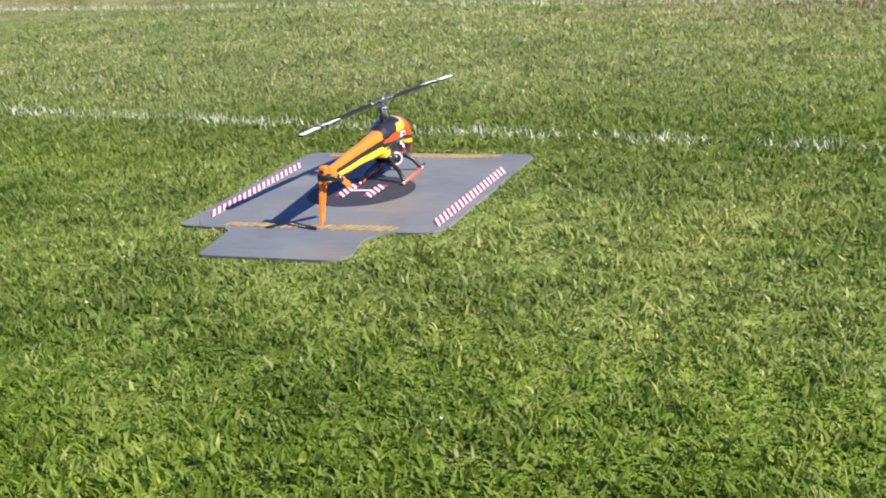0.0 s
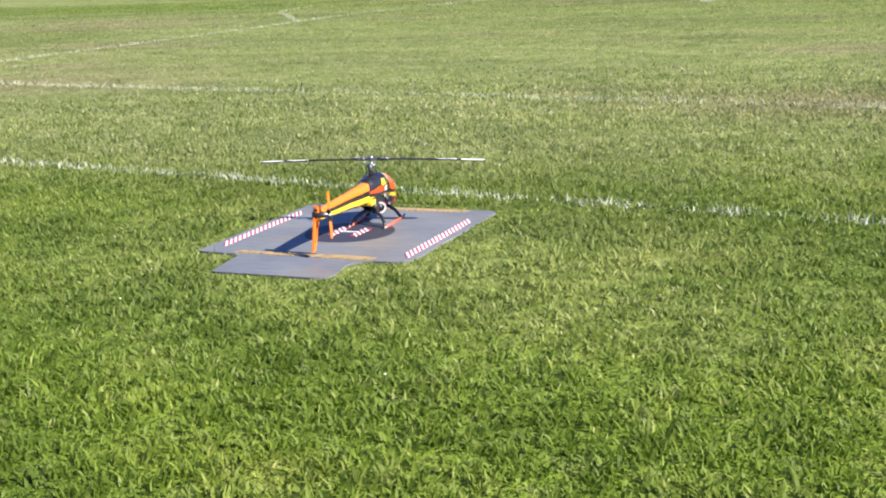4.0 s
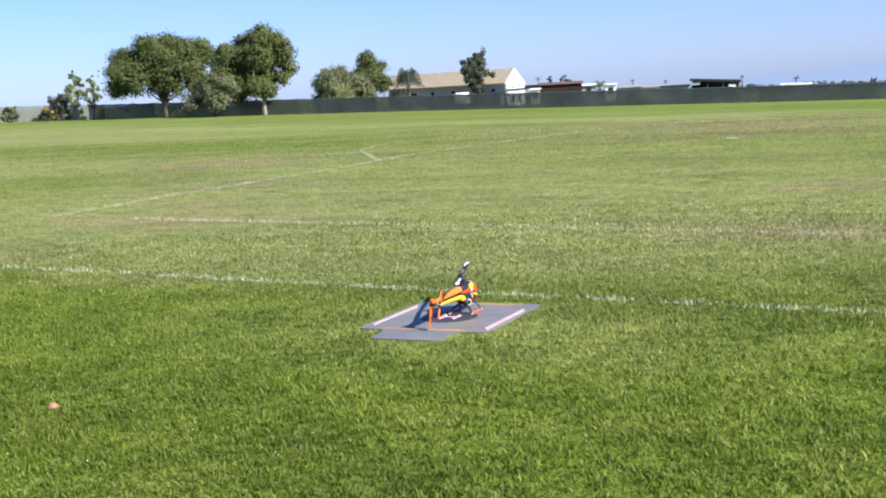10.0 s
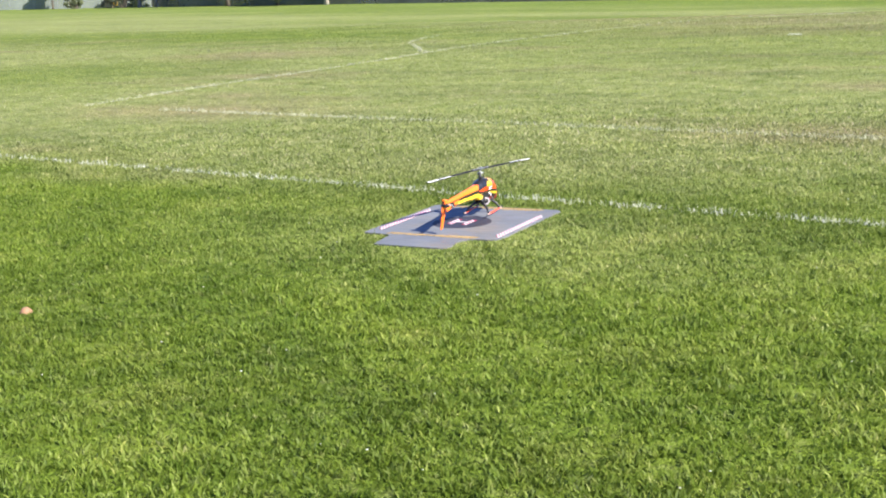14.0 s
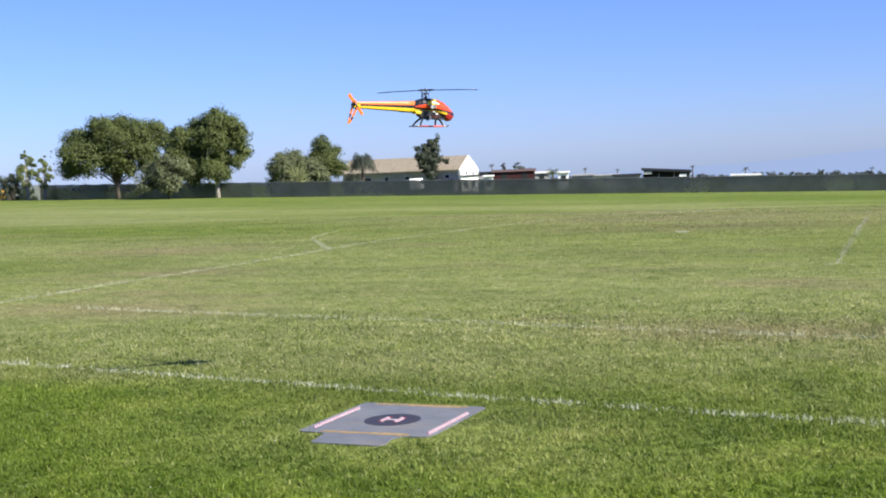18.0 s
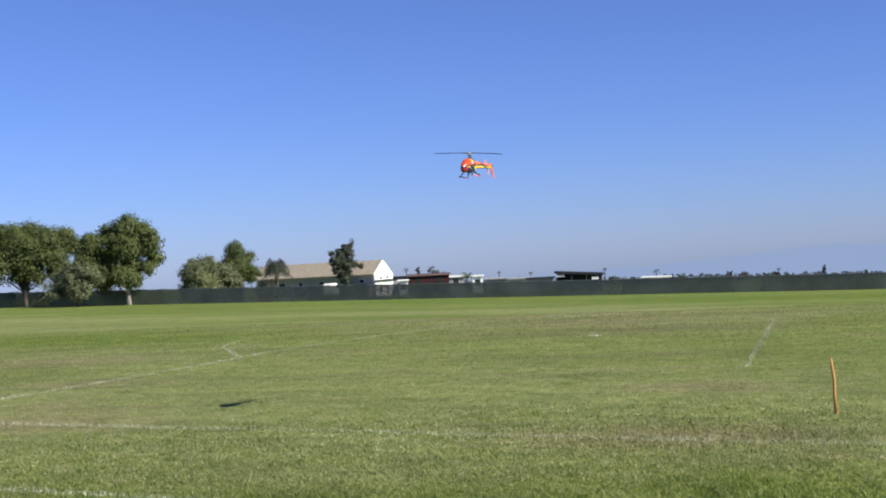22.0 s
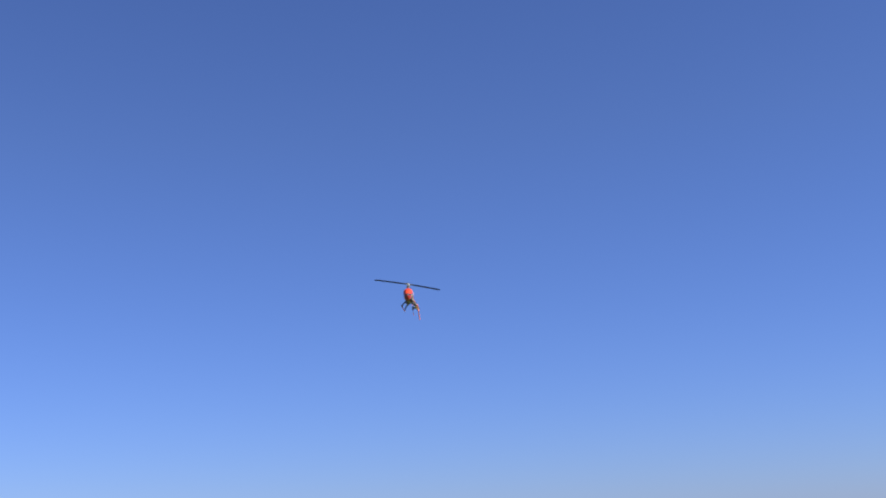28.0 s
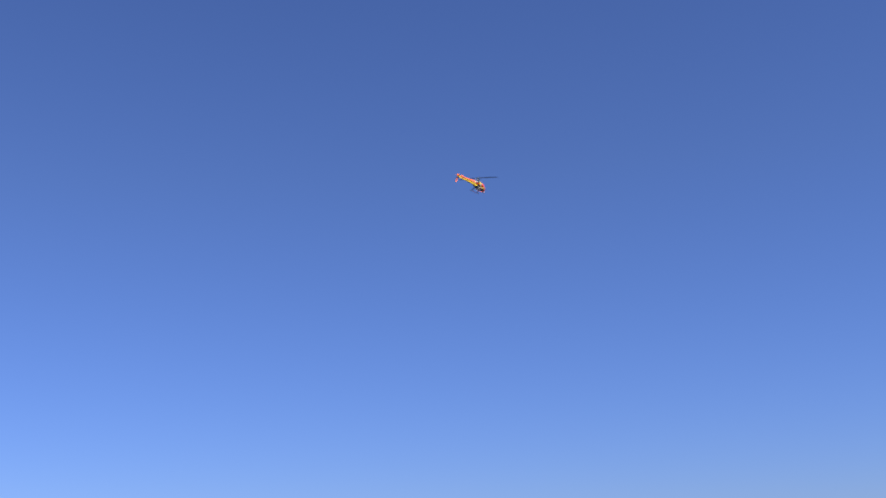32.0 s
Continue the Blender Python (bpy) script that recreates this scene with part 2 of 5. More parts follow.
LEAF_ELM = make_leaf("elm_leaf", (0.040, 0.064, 0.022), (0.142, 0.170, 0.048), 0.30)
LEAF_DARK = make_leaf("dark_leaf", (0.036, 0.050, 0.034), (0.088, 0.106, 0.070))
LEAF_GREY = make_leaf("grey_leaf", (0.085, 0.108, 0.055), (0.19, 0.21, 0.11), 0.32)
LEAF_PALE = make_leaf("pale_leaf", (0.11, 0.15, 0.05), (0.22, 0.26, 0.10))
LEAF_YUCCA = make_leaf("yucca_leaf", (0.20, 0.23, 0.10), (0.38, 0.40, 0.20))
LEAF_PALM = make_leaf("palm_leaf", (0.018, 0.028, 0.020), (0.050, 0.062, 0.040), 0.2)
# skyline leaves: the haze of distance is put into this greyed colour
LEAF_FAR_HAZED = make_leaf("haze_tinted_far_leaf", (0.055, 0.065, 0.06), (0.10, 0.115, 0.10))
FLOWER = make_leaf("yellow_flower", (0.45, 0.28, 0.02), (0.7, 0.45, 0.04))


def make_bark(name, colour):
    n = Nodes(name, 0.9)
    p = n.local()
    f = n.noise(p, 6.0, 5, 0.65, (1, 1, 0.2))
    n.base(n.ramp(f, [(0.3, tuple(c * 0.5 for c in colour)), (0.7, colour)]))
    return n.bump(f, 0.6, 0.05).mat


BARK = make_bark("bark", (0.10, 0.085, 0.065))
BARK_PALE = make_bark("pale_bark", (0.42, 0.38, 0.32))
ORANGE = painted("orange_shell", (0.70, 0.066, 0.014), 0.24, 0.06)
DAYGLOW = painted("dayglow_orange", (0.84, 0.165, 0.016), 0.35, 0.06)
PINK = painted("dayglow_red", (0.75, 0.10, 0.05), 0.4, 0.08)
RED = painted("deep_red_shell", (0.27, 0.016, 0.015), 0.3, 0.06)
YELLOW = painted("yellow_shell", (0.78, 0.50, 0.025), 0.28, 0.05)
BLACK = painted("black_trim", (0.012, 0.012, 0.014), 0.35, 0.1)
CARBON = painted("carbon_plate", (0.018, 0.018, 0.02), 0.4, 0.2, 0, 60)
for shell in (ORANGE, RED, YELLOW, BLACK):          # clear lacquer over the paint
    shell.node_tree.nodes["Principled BSDF"].inputs["Coat Weight"].default_value = 0.5
    shell.node_tree.nodes["Principled BSDF"].inputs["Coat Roughness"].default_value = 0.12
WHITE = painted("white_shell", (0.82, 0.82, 0.80), 0.3, 0.04)
BLADE_GREY = painted("blade_grey", (0.022, 0.023, 0.028), 0.8, 0.12, 0, 30, 0.05, 0.06)
METAL = painted("brushed_metal", (0.26, 0.27, 0.28), 0.38, 0.1, 0.9, 40)
DARK_METAL = painted("dark_metal", (0.10, 0.10, 0.11), 0.4, 0.1, 0.8, 40)


def make_mat_grey():
    n = Nodes("grey_mat", 0.5, 0.0, 0.35)
    p = n.local()
    c = n.ramp(n.noise(p, 3.0, 5, 0.6), [(0.3, (0.108, 0.114, 0.124)), (0.7, (0.158, 0.164, 0.170))])
    c = n.mix(n.math("MULTIPLY", n.ramp(n.noise(p, 2.1, 3, 0.6, (0.6, 1.4, 1)), [(0.50, 0.0), (0.72, 1.0)]), 0.55), c, (0.205, 0.165, 0.115))
    scuff = n.noise(p, 14.0, 4, 0.7, (0.4, 2.2, 1))
    c = n.mix(n.math("MULTIPLY", n.ramp(scuff, [(0.60, 0.0), (0.70, 1.0)]), 0.35), c, (0.27, 0.27, 0.28))
    n.base(c)
    n.link(n.ramp(scuff, [(0.3, 0.38), (0.7, 0.62)]), n.bsdf.inputs["Roughness"])
    return n.bump(n.noise(p, 90, 3), 0.15, 0.003).mat


MAT_GREY = make_mat_grey()
MAT_DARK = painted("dark_disc", (0.032, 0.031, 0.042), 0.6, 0.15, 0, 12)
TAPE_RED = painted("red_tape", (0.34, 0.03, 0.07), 0.5, 0.15, 0, 30)
TAPE_WHITE = painted("white_tape", (0.72, 0.68, 0.69), 0.5, 0.08, 0, 30)
TAPE_YELLOW = painted("faded_yellow_tape", (0.30, 0.205, 0.080), 0.6, 0.35, 0, 22)


def far_paint(name, colour, wear=0.15, scale=0.8, rough=0.8):
    return painted(name, colour, rough, wear, 0, scale, 0.1, 0.2)


def see_through(mat, share):
    """Woven cloth that lets a little of what stands behind it show."""
    nt = mat.node_tree
    clear, mixer = nt.nodes.new("ShaderNodeBsdfTransparent"), nt.nodes.new("ShaderNodeMixShader")
    mixer.inputs[0].default_value = share
    nt.links.new(nt.nodes["Principled BSDF"].outputs[0], mixer.inputs[1])
    nt.links.new(clear.outputs[0], mixer.inputs[2])
    nt.links.new(mixer.outputs[0], nt.nodes["Material Output"].inputs["Surface"])
    return mat


SCREEN = see_through(painted("green_windscreen", (0.128, 0.142, 0.134), 0.95, 0.25, 0, 0.3, 0.1, 0.05), 0.22)
SCREEN_GREY = see_through(painted("grey_windscreen", (0.150, 0.162, 0.154), 0.95, 0.25, 0, 0.3, 0.1, 0.05), 0.30)
NETTING = see_through(painted("pale_netting", (0.22, 0.25, 0.235), 0.95, 0.2, 0, 0.4, 0.1, 0.05), 0.45)
LINK_GREY = far_paint("dusty_mesh", (0.14, 0.17, 0.15), 0.2, 0.5)
STEEL = far_paint("galvanised_steel", (0.20, 0.21, 0.21), 0.15, 2.0, 0.5)
STUCCO = far_paint("beige_stucco", (0.52, 0.48, 0.42), 0.12)
WHITEWASH = far_paint("white_wall", (0.80, 0.79, 0.76), 0.05)
ROOF_TAN = far_paint("tan_shingle", (0.27, 0.235, 0.18), 0.2, 1.5)
ROOF_DARK = far_paint("dark_roof", (0.025, 0.027, 0.035), 0.2)
WALL_RED = far_paint("dark_red_wall", (0.045, 0.016, 0.018), 0.2)
WALL_PINK = far_paint("pink_fascia", (0.17, 0.115, 0.115), 0.15)
WALL_GREY = far_paint("grey_wall", (0.30, 0.30, 0.31), 0.15)
PANE = painted("dark_pane", (0.02, 0.025, 0.03), 0.1, 0.1, 0, 2, 0.0, 0.6)
RUBBER = painted("tyre_rubber", (0.02, 0.02, 0.02), 0.85, 0.2)
# distance haze painted on the ridge: it glows in a sky-like blue
HAZE_GLOW = Nodes("glowing_haze_ridge", 1.0)
HAZE_E = HAZE_GLOW.add("Emission", Strength=1.0)
HAZE_GLOW.link(HAZE_GLOW.ramp(HAZE_GLOW.noise(HAZE_GLOW.place(), 0.002, 3), [(0.3, (0.166, 0.219, 0.347)), (0.7, (0.171, 0.224, 0.353))]), HAZE_E.inputs["Color"])
HAZE_GLOW.link(HAZE_E.outputs[0], HAZE_GLOW.out.inputs["Surface"])
HAZE_GLOW = HAZE_GLOW.mat


# ---- mesh helpers ----
def put(name, bm, mats, smooth=False):
    me = bpy.data.meshes.new(name)
    bm.normal_update()
    bm.to_mesh(me)
    bm.free()
    for m in mats if isinstance(mats, (list, tuple)) else [mats]:
        me.materials.append(m)
    if smooth:
        me.polygons.foreach_set("use_smooth", [True] * len(me.polygons))
    return new(name, me)


def part(name, bm, mats, parent, label="", smooth=False, at=None):
    ob = put(name, bm, mats, smooth)
    ob.parent = parent
    if at is not None:
        ob.matrix_basis = at
    return tagged(ob, label)


def thing(name, label, category, at, group="", kind=""):
    ob = new(name)
    ob.empty_display_size = 0.1
    ob.matrix_basis = at
    return tagged(ob, label, category, group, kind)


def box(bm, lo, hi, mat=0, m=None):
    vs = [bm.verts.new(Vector((x, y, z)) if m is None else m @ Vector((x, y, z))) for x in (lo[0], hi[0]) for y in (lo[1], hi[1]) for z in (lo[2], hi[2])]
    for f in ((0, 1, 3, 2), (4, 6, 7, 5), (0, 4, 5, 1), (2, 3, 7, 6), (0, 2, 6, 4), (1, 5, 7, 3)):
        bm.faces.new([vs[i] for i in f]).material_index = mat
    return bm


def bevelled(bm, width, seg=2):
    bmesh.ops.bevel(bm, geom=bm.edges[:], offset=width, segments=seg, profile=0.6, affect="EDGES")
    return bm


def tube(bm, pts, radii, n=10, mat=0, cap=True):
    """A round bar through the points, with a radius at each."""
    pts = [Vector(p) for p in pts]
    rings = []
    side = None
    for i, p in enumerate(pts):
        d = (pts[min(i + 1, len(pts) - 1)] - pts[max(i - 1, 0)]).normalized()
        if side is None:
            side = d.orthogonal().normalized()
        side = (side - d * side.dot(d)).normalized()
        up = d.cross(side)
        r = radii[i] if isinstance(radii, (list, tuple)) else radii
        rings.append([bm.verts.new(p + (side * math.cos(2 * math.pi * k / n) + up * math.sin(2 * math.pi * k / n)) * r) for k in range(n)])
    for a, b in zip(rings, rings[1:]):
        for k in range(n):
            bm.faces.new((a[k], a[(k + 1) % n], b[(k + 1) % n], b[k])).material_index = mat
    if cap:
        bm.faces.new(rings[0][::-1]).material_index = mat
        bm.faces.new(rings[-1]).material_index = mat
    return bm


def slab(bm, outline, z0, z1, mat=0):
    """A flat plate of that outline, from z0 to z1."""
    lo = [bm.verts.new((x, y, z0)) for x, y in outline]
    hi = [bm.verts.new((x, y, z1)) for x, y in outline]
    bm.faces.new(lo[::-1]).material_index = mat
    bm.faces.new(hi).material_index = mat
    k = len(outline)
    for i in range(k):
        bm.faces.new((lo[i], lo[(i + 1) % k], hi[(i + 1) % k], hi[i])).material_index = mat
    return bm


def loft(bm, rings, pick=None, closed=True):
    """Skins closed rings of equal length; pick(centre) gives a face its material."""
    vr = [[bm.verts.new(p) for p in ring] for ring in rings]
    k = len(vr[0])
    faces = []
    for a, b in zip(vr, vr[1:]):
        for i in range(k):
            faces.append(bm.faces.new((a[i], a[(i + 1) % k], b[(i + 1) % k], b[i])))
    if closed:
        faces += [bm.faces.new(vr[0][::-1]), bm.faces.new(vr[-1])]
    if pick:
        for f in faces:
            f.material_index = pick(f.calc_center_median())
    return bm


def fresh():
    return bmesh.new()


def quick_mesh(name, verts, faces_per, mat, kind="stuff"):
    """One object from numpy arrays: verts (n, 3), triangles (m, 3)."""
    me = bpy.data.meshes.new(name)
    me.vertices.add(len(verts))
    me.vertices.foreach_set("co", np.ascontiguousarray(verts, np.float32).ravel())
    tri = np.ascontiguousarray(faces_per, np.int32)
    me.loops.add(tri.size)
    me.loops.foreach_set("vertex_index", tri.ravel())
    me.polygons.add(len(tri))
    me.polygons.foreach_set("loop_start", np.arange(0, tri.size, 3, dtype=np.int32))
    me.update(calc_edges=True)
    me.validate()
    me.materials.append(mat)
    return new(name, me)


# ---- the ground ----
def ground_z(x, y):
    """Level round the landing place, falling away gently beyond."""
    dx, dy = x - EYE[0], y - EYE[1]
    r = math.hypot(dx, dy)
    s = min(1.0, max(0.0, (r - 24.0) / 46.0))
    s = s * s * (3 - 2 * s)
    return -0.012 + s * (-0.0189 * dx - 0.0285 * dy + 0.04)


def far(az, d, up=0.0):
    """The place d metres out at that bearing (degrees to the left of +y), on the ground."""
    x, y = EYE[0] - d * math.sin(radians(az)), EYE[1] + d * math.cos(radians(az))
    return Vector((x, y, ground_z(x, y) + up))


def facing(az, d, turn=0.0):
    """The pose of a far thing whose local +y points away from the eye."""
    p = far(az, d)
    return pose(p.x, p.y, p.z, 0, 0, az + turn)


def build_ground():
    bm = fresh()
    radii = [0.0, 2, 4, 6, 8, 10, 13, 16, 20, 24, 28, 33, 38, 44, 50, 58, 66, 75, 90, 110, 135, 165, 200, 260, 350, 500, 800, 1300, 2200, 4200]
    rings = []
    for r in radii[1:]:
        ring = []
        for k in range(96):
            a = 2 * math.pi * k / 96
            x, y = EYE[0] + r * math.cos(a), EYE[1] + r * math.sin(a)
            ring.append(bm.verts.new((x, y, ground_z(x, y))))
        rings.append(ring)
    c = bm.verts.new((EYE[0], EYE[1], ground_z(EYE[0], EYE[1])))
    for k in range(96):
        bm.faces.new((c, rings[0][k], rings[0][(k + 1) % 96]))
    for a, b in zip(rings, rings[1:]):
        for k in range(96):
            bm.faces.new((a[k], b[k], b[(k + 1) % 96], a[(k + 1) % 96]))
    g = put("ground", bm, TURF, True)
    return tagged(g, "mown green playing field turf with straw-dry bands", "ground", kind="structure")


build_ground()
RNG = np.random.default_rng(7)

# the landing mat's outline: a desk-chair mat with a lip


def arc(cx, cy, r, a0, a1, n=6):
    return [(cx + r * math.cos(radians(a0 + (a1 - a0) * i / n)), cy + r * math.sin(radians(a0 + (a1 - a0) * i / n))) for i in range(n + 1)]


def mat_outline():
    w, f, b = 0.47, -0.44, 0.53
    o = arc(w - 0.09, f + 0.09, 0.09, -90, 0, 8) + arc(w - 0.05, b - 0.05, 0.05, 0, 90) + arc(-w + 0.05, b - 0.05, 0.05, 90, 180)
    o += arc(-w + 0.025, f + 0.025, 0.025, 180, 270, 4)
    o += [(-0.285, f - 0.012), (-0.255, f - 0.04)] + arc(-0.20, -0.70, 0.025, 180, 270, 4) + arc(0.205, -0.655, 0.07, -90, 0)
    o += [(0.262, -0.60), (0.254, -0.56)] + arc(0.345, -0.535, 0.095, 180, 90, 7)[:-1]
    return o


MAT_PLAN = mat_outline()


def in_mat(x, y, grow=0.0):
    """Which of the points lie under the mat."""
    body = (np.abs(x) < 0.47 + grow) & (y > -0.44 - grow) & (y < 0.53 + grow)
    lip = (x > -0.215 - grow) & (x < 0.26 + grow) & (y > -0.72 - grow) & (y < -0.4)
    return body | lip


# field lines: start, end, width, chance of a painted blade
NEAR_LINES = [
    ((-14.0, 3.2), (-4.86, 1.70), 0.10, 0.36, 0), ((-4.86, 1.70), (-2.09, 1.24), 0.10, 0.5, 0), ((-2.09, 1.24), (0.05, 0.88), 0.10, 0.5, 0), ((0.05, 0.88), (2.15, 0.60), 0.10, 0.5, 0), ((2.15, 0.60), (5.0, 0.26), 0.11, 0.5, 0),
    ((-7.4, 5.76), (-4.74, 5.27), 0.11, 0.30, 1), ((-4.74, 5.27), (-1.4, 4.74), 0.12, 0.21, 1), ((-1.4, 4.74), (1.45, 4.22), 0.14, 0.26, 1), ((1.45, 4.22), (3.6, 3.9), 0.15, 0.30, 1), ((3.6, 3.9), (7.0, 3.4), 0.14, 0.2, 1),
]
DIAGONAL = [(-9.0, 6.1), (-8.99, 8.6), (-8.78, 11.2), (-8.66, 13.8), (-8.74, 16.2), (-8.50, 19.0), (-8.10, 22.0), (-7.75, 25.4), (-6.6, 31.0)]
HOOK = [(-8.74, 15.25), (-9.12, 15.72), (-9.55, 16.35), (-10.08, 17.2), (-10.72, 18.1), (-11.1, 18.7), (-11.4, 19.4), (-11.75, 20.5), (-12.1, 21.9)]
FAR_LINES = [(a, b, 0.095, 0.36 - 0.042 * k, 1) for k, (a, b) in enumerate(zip(DIAGONAL, DIAGONAL[1:]))]
FAR_LINES += [(a, b, 0.07, 0.36 - 0.04 * k, 1) for k, (a, b) in enumerate(zip(HOOK, HOOK[1:]))]
FAR_LINES += [((1.56, 11.05), (1.31, 15.2), 0.08, 0.15, 1), ((1.31, 15.2), (0.86, 22.6), 0.09, 0.085, 1), ((1.40, 10.95), (1.72, 11.10), 0.08, 0.26, 1), ((-2.5, 18.45), (-2.2, 18.38), 0.16, 0.6, 0), ((-6.6, 31.0), (-3.5, 31.7), 0.2, 0.15, 1)]
LINES = NEAR_LINES + FAR_LINES


def blades(name, x, y, height, width, lean, mat, label, category, bend=True):
    """A stand of grass: one narrow blade, or two bent pieces of one, at every place."""
    n = len(x)
    z = np.array([ground_z(a, b) for a, b in zip(x, y)]) - 0.004 if np.max(np.hypot(x - EYE[0], y - EYE[1])) > 23 else np.full(n, -0.016)
    face, way = RNG.uniform(0, 2 * np.pi, n), RNG.uniform(0, 2 * np.pi, n)
    sx, sy = np.cos(face) * width / 2, np.sin(face) * width / 2
    lx, ly = np.cos(way) * lean * height, np.sin(way) * lean * height
    h = height * np.sqrt(np.maximum(0.08, 1 - np.minimum(lean, 0.95) ** 2))
    if bend:
        v = np.empty((n, 5, 3))
        v[:, 0] = np.stack([x - sx, y - sy, z], 1)
        v[:, 1] = np.stack([x + sx, y + sy, z], 1)
        mx, my, mz = x + lx * 0.35, y + ly * 0.35, z + h * 0.62
        v[:, 2] = np.stack([mx - sx * 0.8, my - sy * 0.8, mz], 1)
        v[:, 3] = np.stack([mx + sx * 0.8, my + sy * 0.8, mz], 1)
        v[:, 4] = np.stack([x + lx, y + ly, z + h], 1)
        tri = np.array([[0, 1, 3], [0, 3, 2], [2, 3, 4]])
    else:
        v = np.empty((n, 3, 3))
        v[:, 0] = np.stack([x - sx, y - sy, z], 1)
        v[:, 1] = np.stack([x + sx, y + sy, z], 1)
        v[:, 2] = np.stack([x + lx, y + ly, z + h], 1)
        tri = np.array([[0, 1, 2]])
    k = v.shape[1]
    f = (tri[None] + (np.arange(n) * k)[:, None, None]).reshape(-1, 3)
    ob = quick_mesh(name, v.reshape(-1, 3), f, mat)
    return tagged(ob, label, category, kind="stuff")


def near_lines(x, y):
    """For each place the chance that its blade is painted, bright and dull."""
    bright, dull = np.zeros(len(x)), np.zeros(len(x))
    for (x0, y0), (x1, y1), w, p, worn in LINES:
        d = np.array([x1 - x0, y1 - y0])
        L = np.hypot(*d)
        u = ((x - x0) * d[0] + (y - y0) * d[1]) / L
        v = np.abs((x - x0) * d[1] - (y - y0) * d[0]) / L
        on = (u > -0.02) & (u < L + 0.02)
        s = np.clip(1.15 - v / (w / 2), 0, 1) * on * p * 0.30
        if worn:
            dull = np.maximum(dull, s)
        else:
            bright = np.maximum(bright, s)
    return bright, dull


def sow(count, r0, r1, az0, az1, power):
    """Places in a wedge as seen from the standing point, thinning outwards."""
    r = (r0 ** power + RNG.random(count) * (r1 ** power - r0 ** power)) ** (1 / power)
    a = np.radians(RNG.uniform(az0, az1, count) + RNG.normal(0, 1, count) * np.clip(22.0 / r, 0.8, 6.0))
    return EYE[0] - r * np.sin(a), EYE[1] + r * np.cos(a), r


def grass():
    # close turf
    x, y, r = sow(780000, 1.7, 15.6, 2, 53, 1.1)
    keep = ~in_mat(x, y, -0.012)
    x, y, r = x[keep], y[keep], r[keep]
    tuft = np.array([noise.noise((a * 2.3, b * 2.3, 0)) for a, b in zip(x, y)])
    clump = np.array([noise.noise((a * 8.5, b * 8.5, 4)) + 0.6 * noise.noise((a * 19, b * 19, 7)) for a, b in zip(x, y)])
    keep = RNG.random(len(x)) < np.clip(0.74 + 0.8 * clump, 0.4, 1) * np.clip((15.6 - r) / 6.0, 0, 1)
    x, y, r, tuft, clump = x[keep], y[keep], r[keep], tuft[keep], clump[keep]
    b, d = near_lines(x, y)
    u = RNG.random(len(x))
    h = RNG.uniform(0.019, 0.042, len(x)) * (1 + 0.5 * tuft + 0.5 * clump) * np.where(RNG.random(len(x)) < 0.03, 1.5, 1)
    edge = in_mat(x, y, 0.10)
    h = np.where(edge, np.minimum(h, 0.018), h)
    w, lean = RNG.uniform(0.0045, 0.0115, len(x)) * np.maximum(1, r / 10), RNG.uniform(0.4, 0.98, len(x))
    for sel, mat, name, label in ((u >= np.maximum(b, d), BLADE, "grass", "short green turf blades, some straw-dry"),
                                  (u < b, CHALK, "painted_line", "white chalked grass blades of a field line")):
        if name == "painted_line":
            sel = sel & (b >= d)
        blades(name, x[sel], y[sel], h[sel], w[sel], lean[sel], mat, label, "grass" if mat is BLADE else "field line")
    # thinner turf all round the standing place
    x, y, r = (np.concatenate(c) for c in zip(sow(330000, 0.3, 15.0, 50, 365, 1.3), sow(9000, 0.3, 2.3, 5, 50, 1.3)))
    keep = ~in_mat(x, y, 0.02) & (RNG.random(len(r)) < np.clip((15.0 - r) / 6.0, 0, 1))
    x, y = x[keep], y[keep]
    h, w, lean = RNG.uniform(0.020, 0.044, len(x)), RNG.uniform(0.012, 0.024, len(x)), RNG.uniform(0.4, 0.97, len(x))
    blades("grass", x, y, h, w, lean, BLADE, "short turf blades round the standing place", "grass", False)
    # turf further out
    x, y, r = sow(560000, 8.0, 78.0, -8, 53, 0.42)
    keep = ~in_mat(x, y, 0.02) & (RNG.random(len(r)) < np.clip((80.0 - r) / 60.0, 0, 1) * np.clip((r - 7.0) / 6.0, 0.1, 1))
    x, y, r = x[keep], y[keep], r[keep]
    b, d = near_lines(x, y)
    u = RNG.random(len(x))
    k = r / 11.0
    h, w, lean = RNG.uniform(0.018, 0.036, len(x)) * (1 + 0.15 * np.clip(14 - r, 0, 4)), RNG.uniform(0.004, 0.009, len(x)) * k, RNG.uniform(0.4, 0.97, len(x))
    sel = u >= np.maximum(b, d)
    blades("grass", x[sel], y[sel], h[sel], w[sel], lean[sel], BLADE, "short sunlit turf blades further out on the field", "grass", False)
    # the painted lines themselves, sown densely along their course
    for mat, worn, label in ((CHALK, 0, "white chalked turf of a field line, patchy"), (CHALK_DULL, 1, "worn, faded white field line in the turf")):
        xs, ys = [], []
        for (x0, y0), (x1, y1), wd, p, wn_ in LINES:
            if wn_ != worn:
                continue
            L = math.hypot(x1 - x0, y1 - y0)
            rr = math.hypot((x0 + x1) / 2 - EYE[0], (y0 + y1) / 2 - EYE[1])
            c = int(L * wd * (9000 if worn == 0 else 15000) * p * min(1.0, (11 / rr) ** 1.15))
            t, o = RNG.random(c), RNG.normal(0, 0.36, c) * wd
            xs.append(x0 + (x1 - x0) * t + o * (y1 - y0) / L)
            ys.append(y0 + (y1 - y0) * t - o * (x1 - x0) / L)
        x, y = np.concatenate(xs), np.concatenate(ys)
